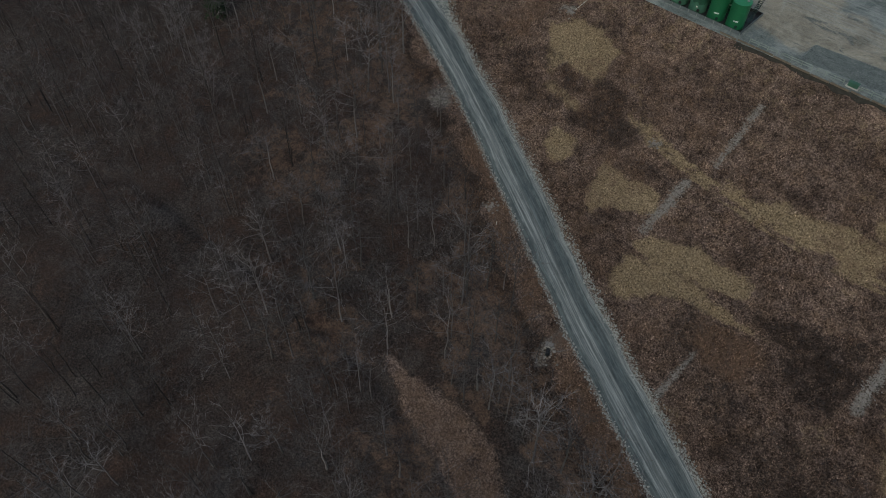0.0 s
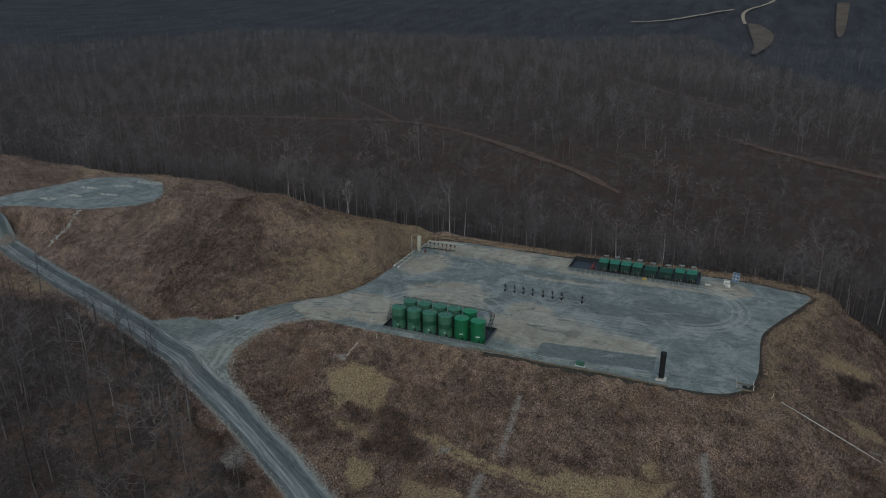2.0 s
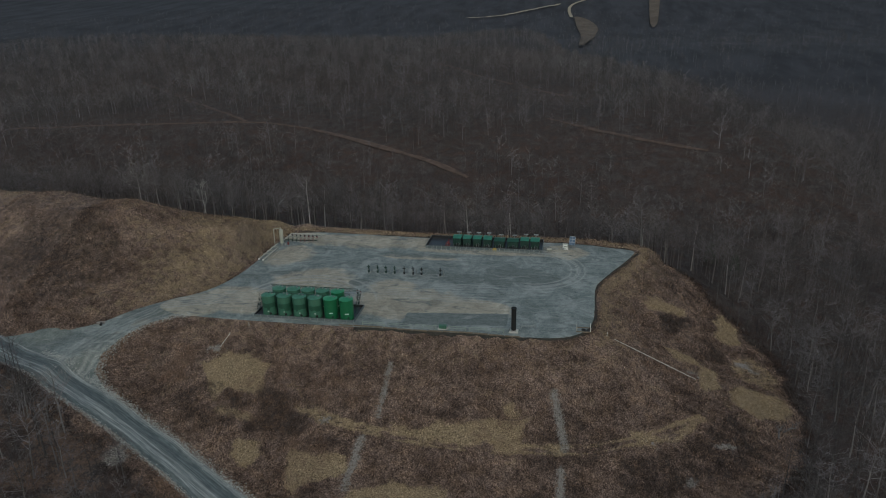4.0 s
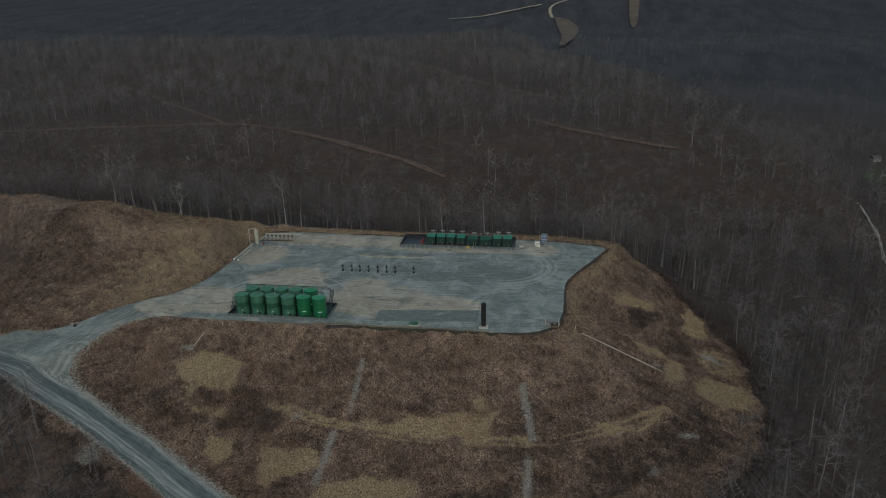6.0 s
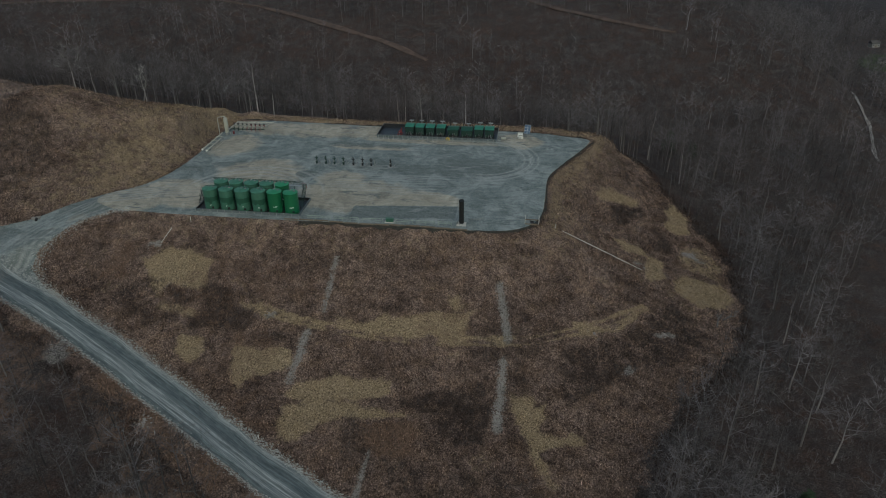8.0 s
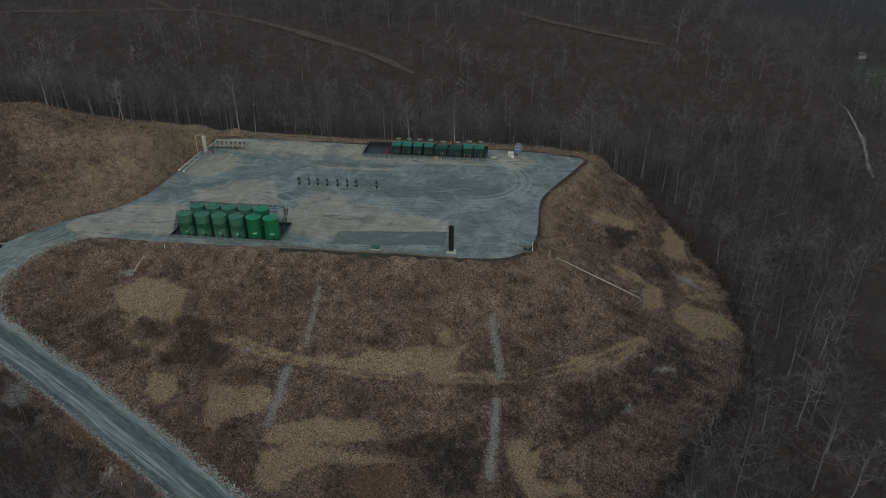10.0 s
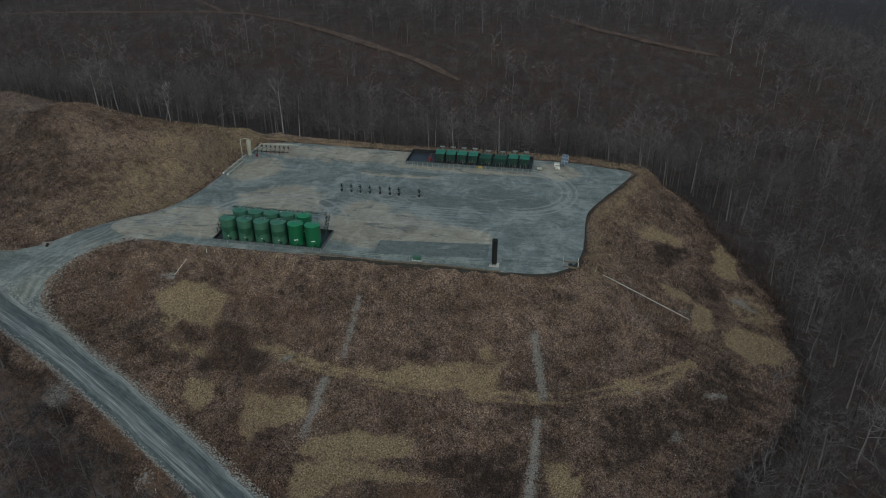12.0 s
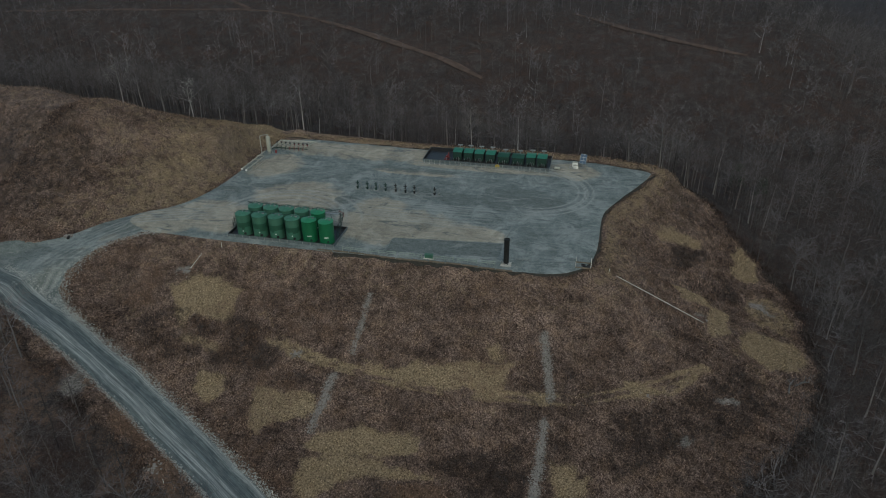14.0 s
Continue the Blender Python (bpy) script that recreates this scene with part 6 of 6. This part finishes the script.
cul = thing("culvert_end", 14.0, -75.2, on_ground(14, -75.2), "pale concrete block at a roadside culvert", "culvert")
part("block", box(B(), (0, 0, 0.5), (1.5, 1.2, 0.8), 25, 0.12), M_STONE, cul)
part("barrel", rod(B(), (0.2, -0.4, 0.35), (0.9, -1.6, 0.2), 0.38, n=14), M_BLACK, cul)
# block and pipe added in place of a heap of rocks and dirt
heap_block = thing("culvert_end", -69.5, -5.2, on_ground(-69.5, -5.2), "grey block and dark pipe standing in for a rock heap", "culvert")
part("block", box(B(), (0, 0, 0.25), (2.2, 0.8, 0.6), 20, 0.12), M_STONE, heap_block)
part("barrel", rod(B(), (0.4, -0.3, 0.3), (0.8, -1.2, 0.2), 0.35, n=14), M_BLACK, heap_block)


# --- evergreens ---
def pine(x, y, h, rng):
    t = thing("pine_tree", x, y, on_ground(x, y) - 0.1, "dark green pine among bare trees", "tree", "pines")
    V, F = [], []
    tube(V, F, (0, 0, -0.2), (0.1, 0.05, h), h * 0.018, h * 0.004, 6)
    from_arrays("trunk", V, F, M_BARK, t)
    V, F = [], []
    for k in range(int(h * 85)):
        s = rng.random() ** 0.8
        z = h * (0.18 + 0.82 * s)
        r = h * 0.36 * (1 - s) ** 0.65 + 0.15
        a, q = rng.uniform(0, 6.28), r * math.sqrt(rng.uniform(0.15, 1)) * (0.75 + 0.25 * math.sin(5 * s * 9))
        o = np.array([q * math.cos(a), q * math.sin(a), z - 0.25 * q])
        w = np.array([math.cos(a), math.sin(a), rng.uniform(-0.5, 0.35)]) * rng.uniform(0.5, 1.1)
        side = np.array([-math.sin(a), math.cos(a), rng.normal(0, 0.4)]) * rng.uniform(0.12, 0.3)
        n0 = len(V)
        V.extend([tuple(o - side), tuple(o + w), tuple(o + side), tuple(o - w * 0.4 + (0, 0, 0.12))])
        F.append((n0, n0 + 1, n0 + 2, n0 + 3))
    from_arrays("crown", V, F, M_NEEDLE, t, "layered dark needles")
    return t


pine_rng = np.random.default_rng(3)
for x, y, h in ((-193, -45, 14), (-186, -39, 13), (-199, -48, 11), (-181, -44, 10), (-190, -52, 10), (-176, -37, 9), (-156, -31, 12), (-150, -27, 11), (-148, -33, 9), (-96, -63, 9), (112, -62, 6), (112, 108, 9), (119, 100, 7)):
    pine(x, y, h, pine_rng)



def snag(x, y, turn, length, rng):
    t = thing("fallen_tree", x, y, on_ground(x, y) + 0.25, "fallen grey dead tree with broken limbs", "fallen tree", "", turn)
    V, F = [], []
    tube(V, F, (0, 0, 0), (length * 0.6, 0.3, 0.5), 0.2, 0.14, 7)
    tube(V, F, (length * 0.6, 0.3, 0.5), (length, -0.2, 0.9), 0.14, 0.05, 6)
    from_arrays("trunk", V, F, M_BARK, t)
    for k in range(9):
        V, F = [], []
        a = length * rng.uniform(0.3, 0.95)
        o = np.array([a, 0.15, 0.6])
        w = np.array([rng.uniform(0.2, 1), rng.choice((-1, 1)) * rng.uniform(0.3, 1), rng.uniform(0, 0.7)]) * rng.uniform(1.0, 2.6)
        tube(V, F, o, o + w, 0.06, 0.02, 5)
        tube(V, F, o + w * 0.6, o + w * 0.6 + np.array([w[0] * 0.3, -w[1] * 0.4, 0.5]), 0.035, 0.01, 4)
        from_arrays("limb", V, F, M_BARK, t)
    return t


snag_rng = np.random.default_rng(12)
snag(106.5, -11.5, 70, 4.6, snag_rng)
snag(108.5, -8.0, 20, 3.4, snag_rng)

# small green shed in the lower clearing, drainage ditches, stone heaps on the upper gravel
shed = thing("green_shed", -219.5, -22.7, on_ground(-219.5, -22.7), "small green metal shed in a clearing", "shed")
part("wall", box(B(), (0, 0, 1.2), (3.4, 2.6, 2.4), 15), M_GREEN, shed)
part("roof", box(B(), (0, 0, 2.5), (3.8, 3.0, 0.18), 15, 0.03), M_ROOF, shed)
part("door", box(B(), (0.35, -1.34, 1.0), (0.9, 0.08, 1.9), 15), M_DKGREEN, shed)
for a, b in (((-260.7, 6.6), (-260.2, 24.6)), ((-189, -1.6), (-191.2, 5.4)), ((-161.7, 11.1), (-160.4, 24.4))):
    n = int(math.dist(a, b) * 7)
    s = stone_rng.random(n)
    stones("ditch_stones", np.stack([a[0] + s * (b[0] - a[0]) + stone_rng.normal(0, 0.4, n), a[1] + s * (b[1] - a[1]) + stone_rng.normal(0, 0.4, n)], -1), stone_rng,
           "line of pale stones in a drainage ditch", 0.2, 0.5, M_PALESTONE)
for x, y, r in ((-184, 31, 2.5), (-183.5, 49, 2.5), (-167, 44, 2.5), (-178, 38, 2), (-172, 56, 3), (-166, 64, 4)):
    n = int(r * 26)
    q, a = np.sqrt(stone_rng.random(n)) * r, stone_rng.uniform(0, 6.28, n)
    stones("stone_heap", np.stack([x + 1.6 * q * np.cos(a), y + 0.6 * q * np.sin(a)], -1), stone_rng, "low spread heap of white stone on gravel", 0.2, 0.55, M_PALESTONE)


# --- houses in the valley ---
def house(x, y, turn, w, d):
    t = thing("house", x, y, on_ground(x, y), "small pale house with grey roof beyond the woods", "house", "valley houses", turn)
    part("wall", box(B(), (0, 0, 1.5), (w, d, 3.4)), M_SIDING, t)
    r = B()
    v = [r.verts.new(p) for p in ((-w / 2 - 0.4, -d / 2 - 0.5, 3.15), (w / 2 + 0.4, -d / 2 - 0.5, 3.15), (w / 2 + 0.4, d / 2 + 0.5, 3.15), (-w / 2 - 0.4, d / 2 + 0.5, 3.15),
                                  (-w / 2 - 0.4, 0, 5.6), (w / 2 + 0.4, 0, 5.6))]
    for f in ((0, 1, 5, 4), (2, 3, 4, 5), (1, 2, 5), (3, 0, 4), (3, 2, 1, 0)):
        r.faces.new([v[i] for i in f])
    part("roof", r, M_SHINGLE, t, "grey shingled gable roof")
    for k in (-0.3, 0.3):
        win = part("window", box(B(), (k * w, -d / 2 - 0.02, 1.8), (1.2, 0.08, 1.3)), M_WHITE, t)
        part("pane", box(B(), (k * w, -d / 2 - 0.05, 1.8), (1.0, 0.06, 1.1)), M_GLASS, win)
    part("door", box(B(), (0, -d / 2 - 0.02, 1.05), (1.0, 0.08, 2.1)), M_WOOD, t)
    return t


house(349, 508, 20, 8, 5)
house(314, 406, -15, 6, 5)
road_sheet("lawn", [(300, 362, 8), (310, 388, 18), (320, 410, 20), (334, 446, 12)], 10, M_LAWN, "dull green lawn round valley houses", 0.6, 6, 3, 12)
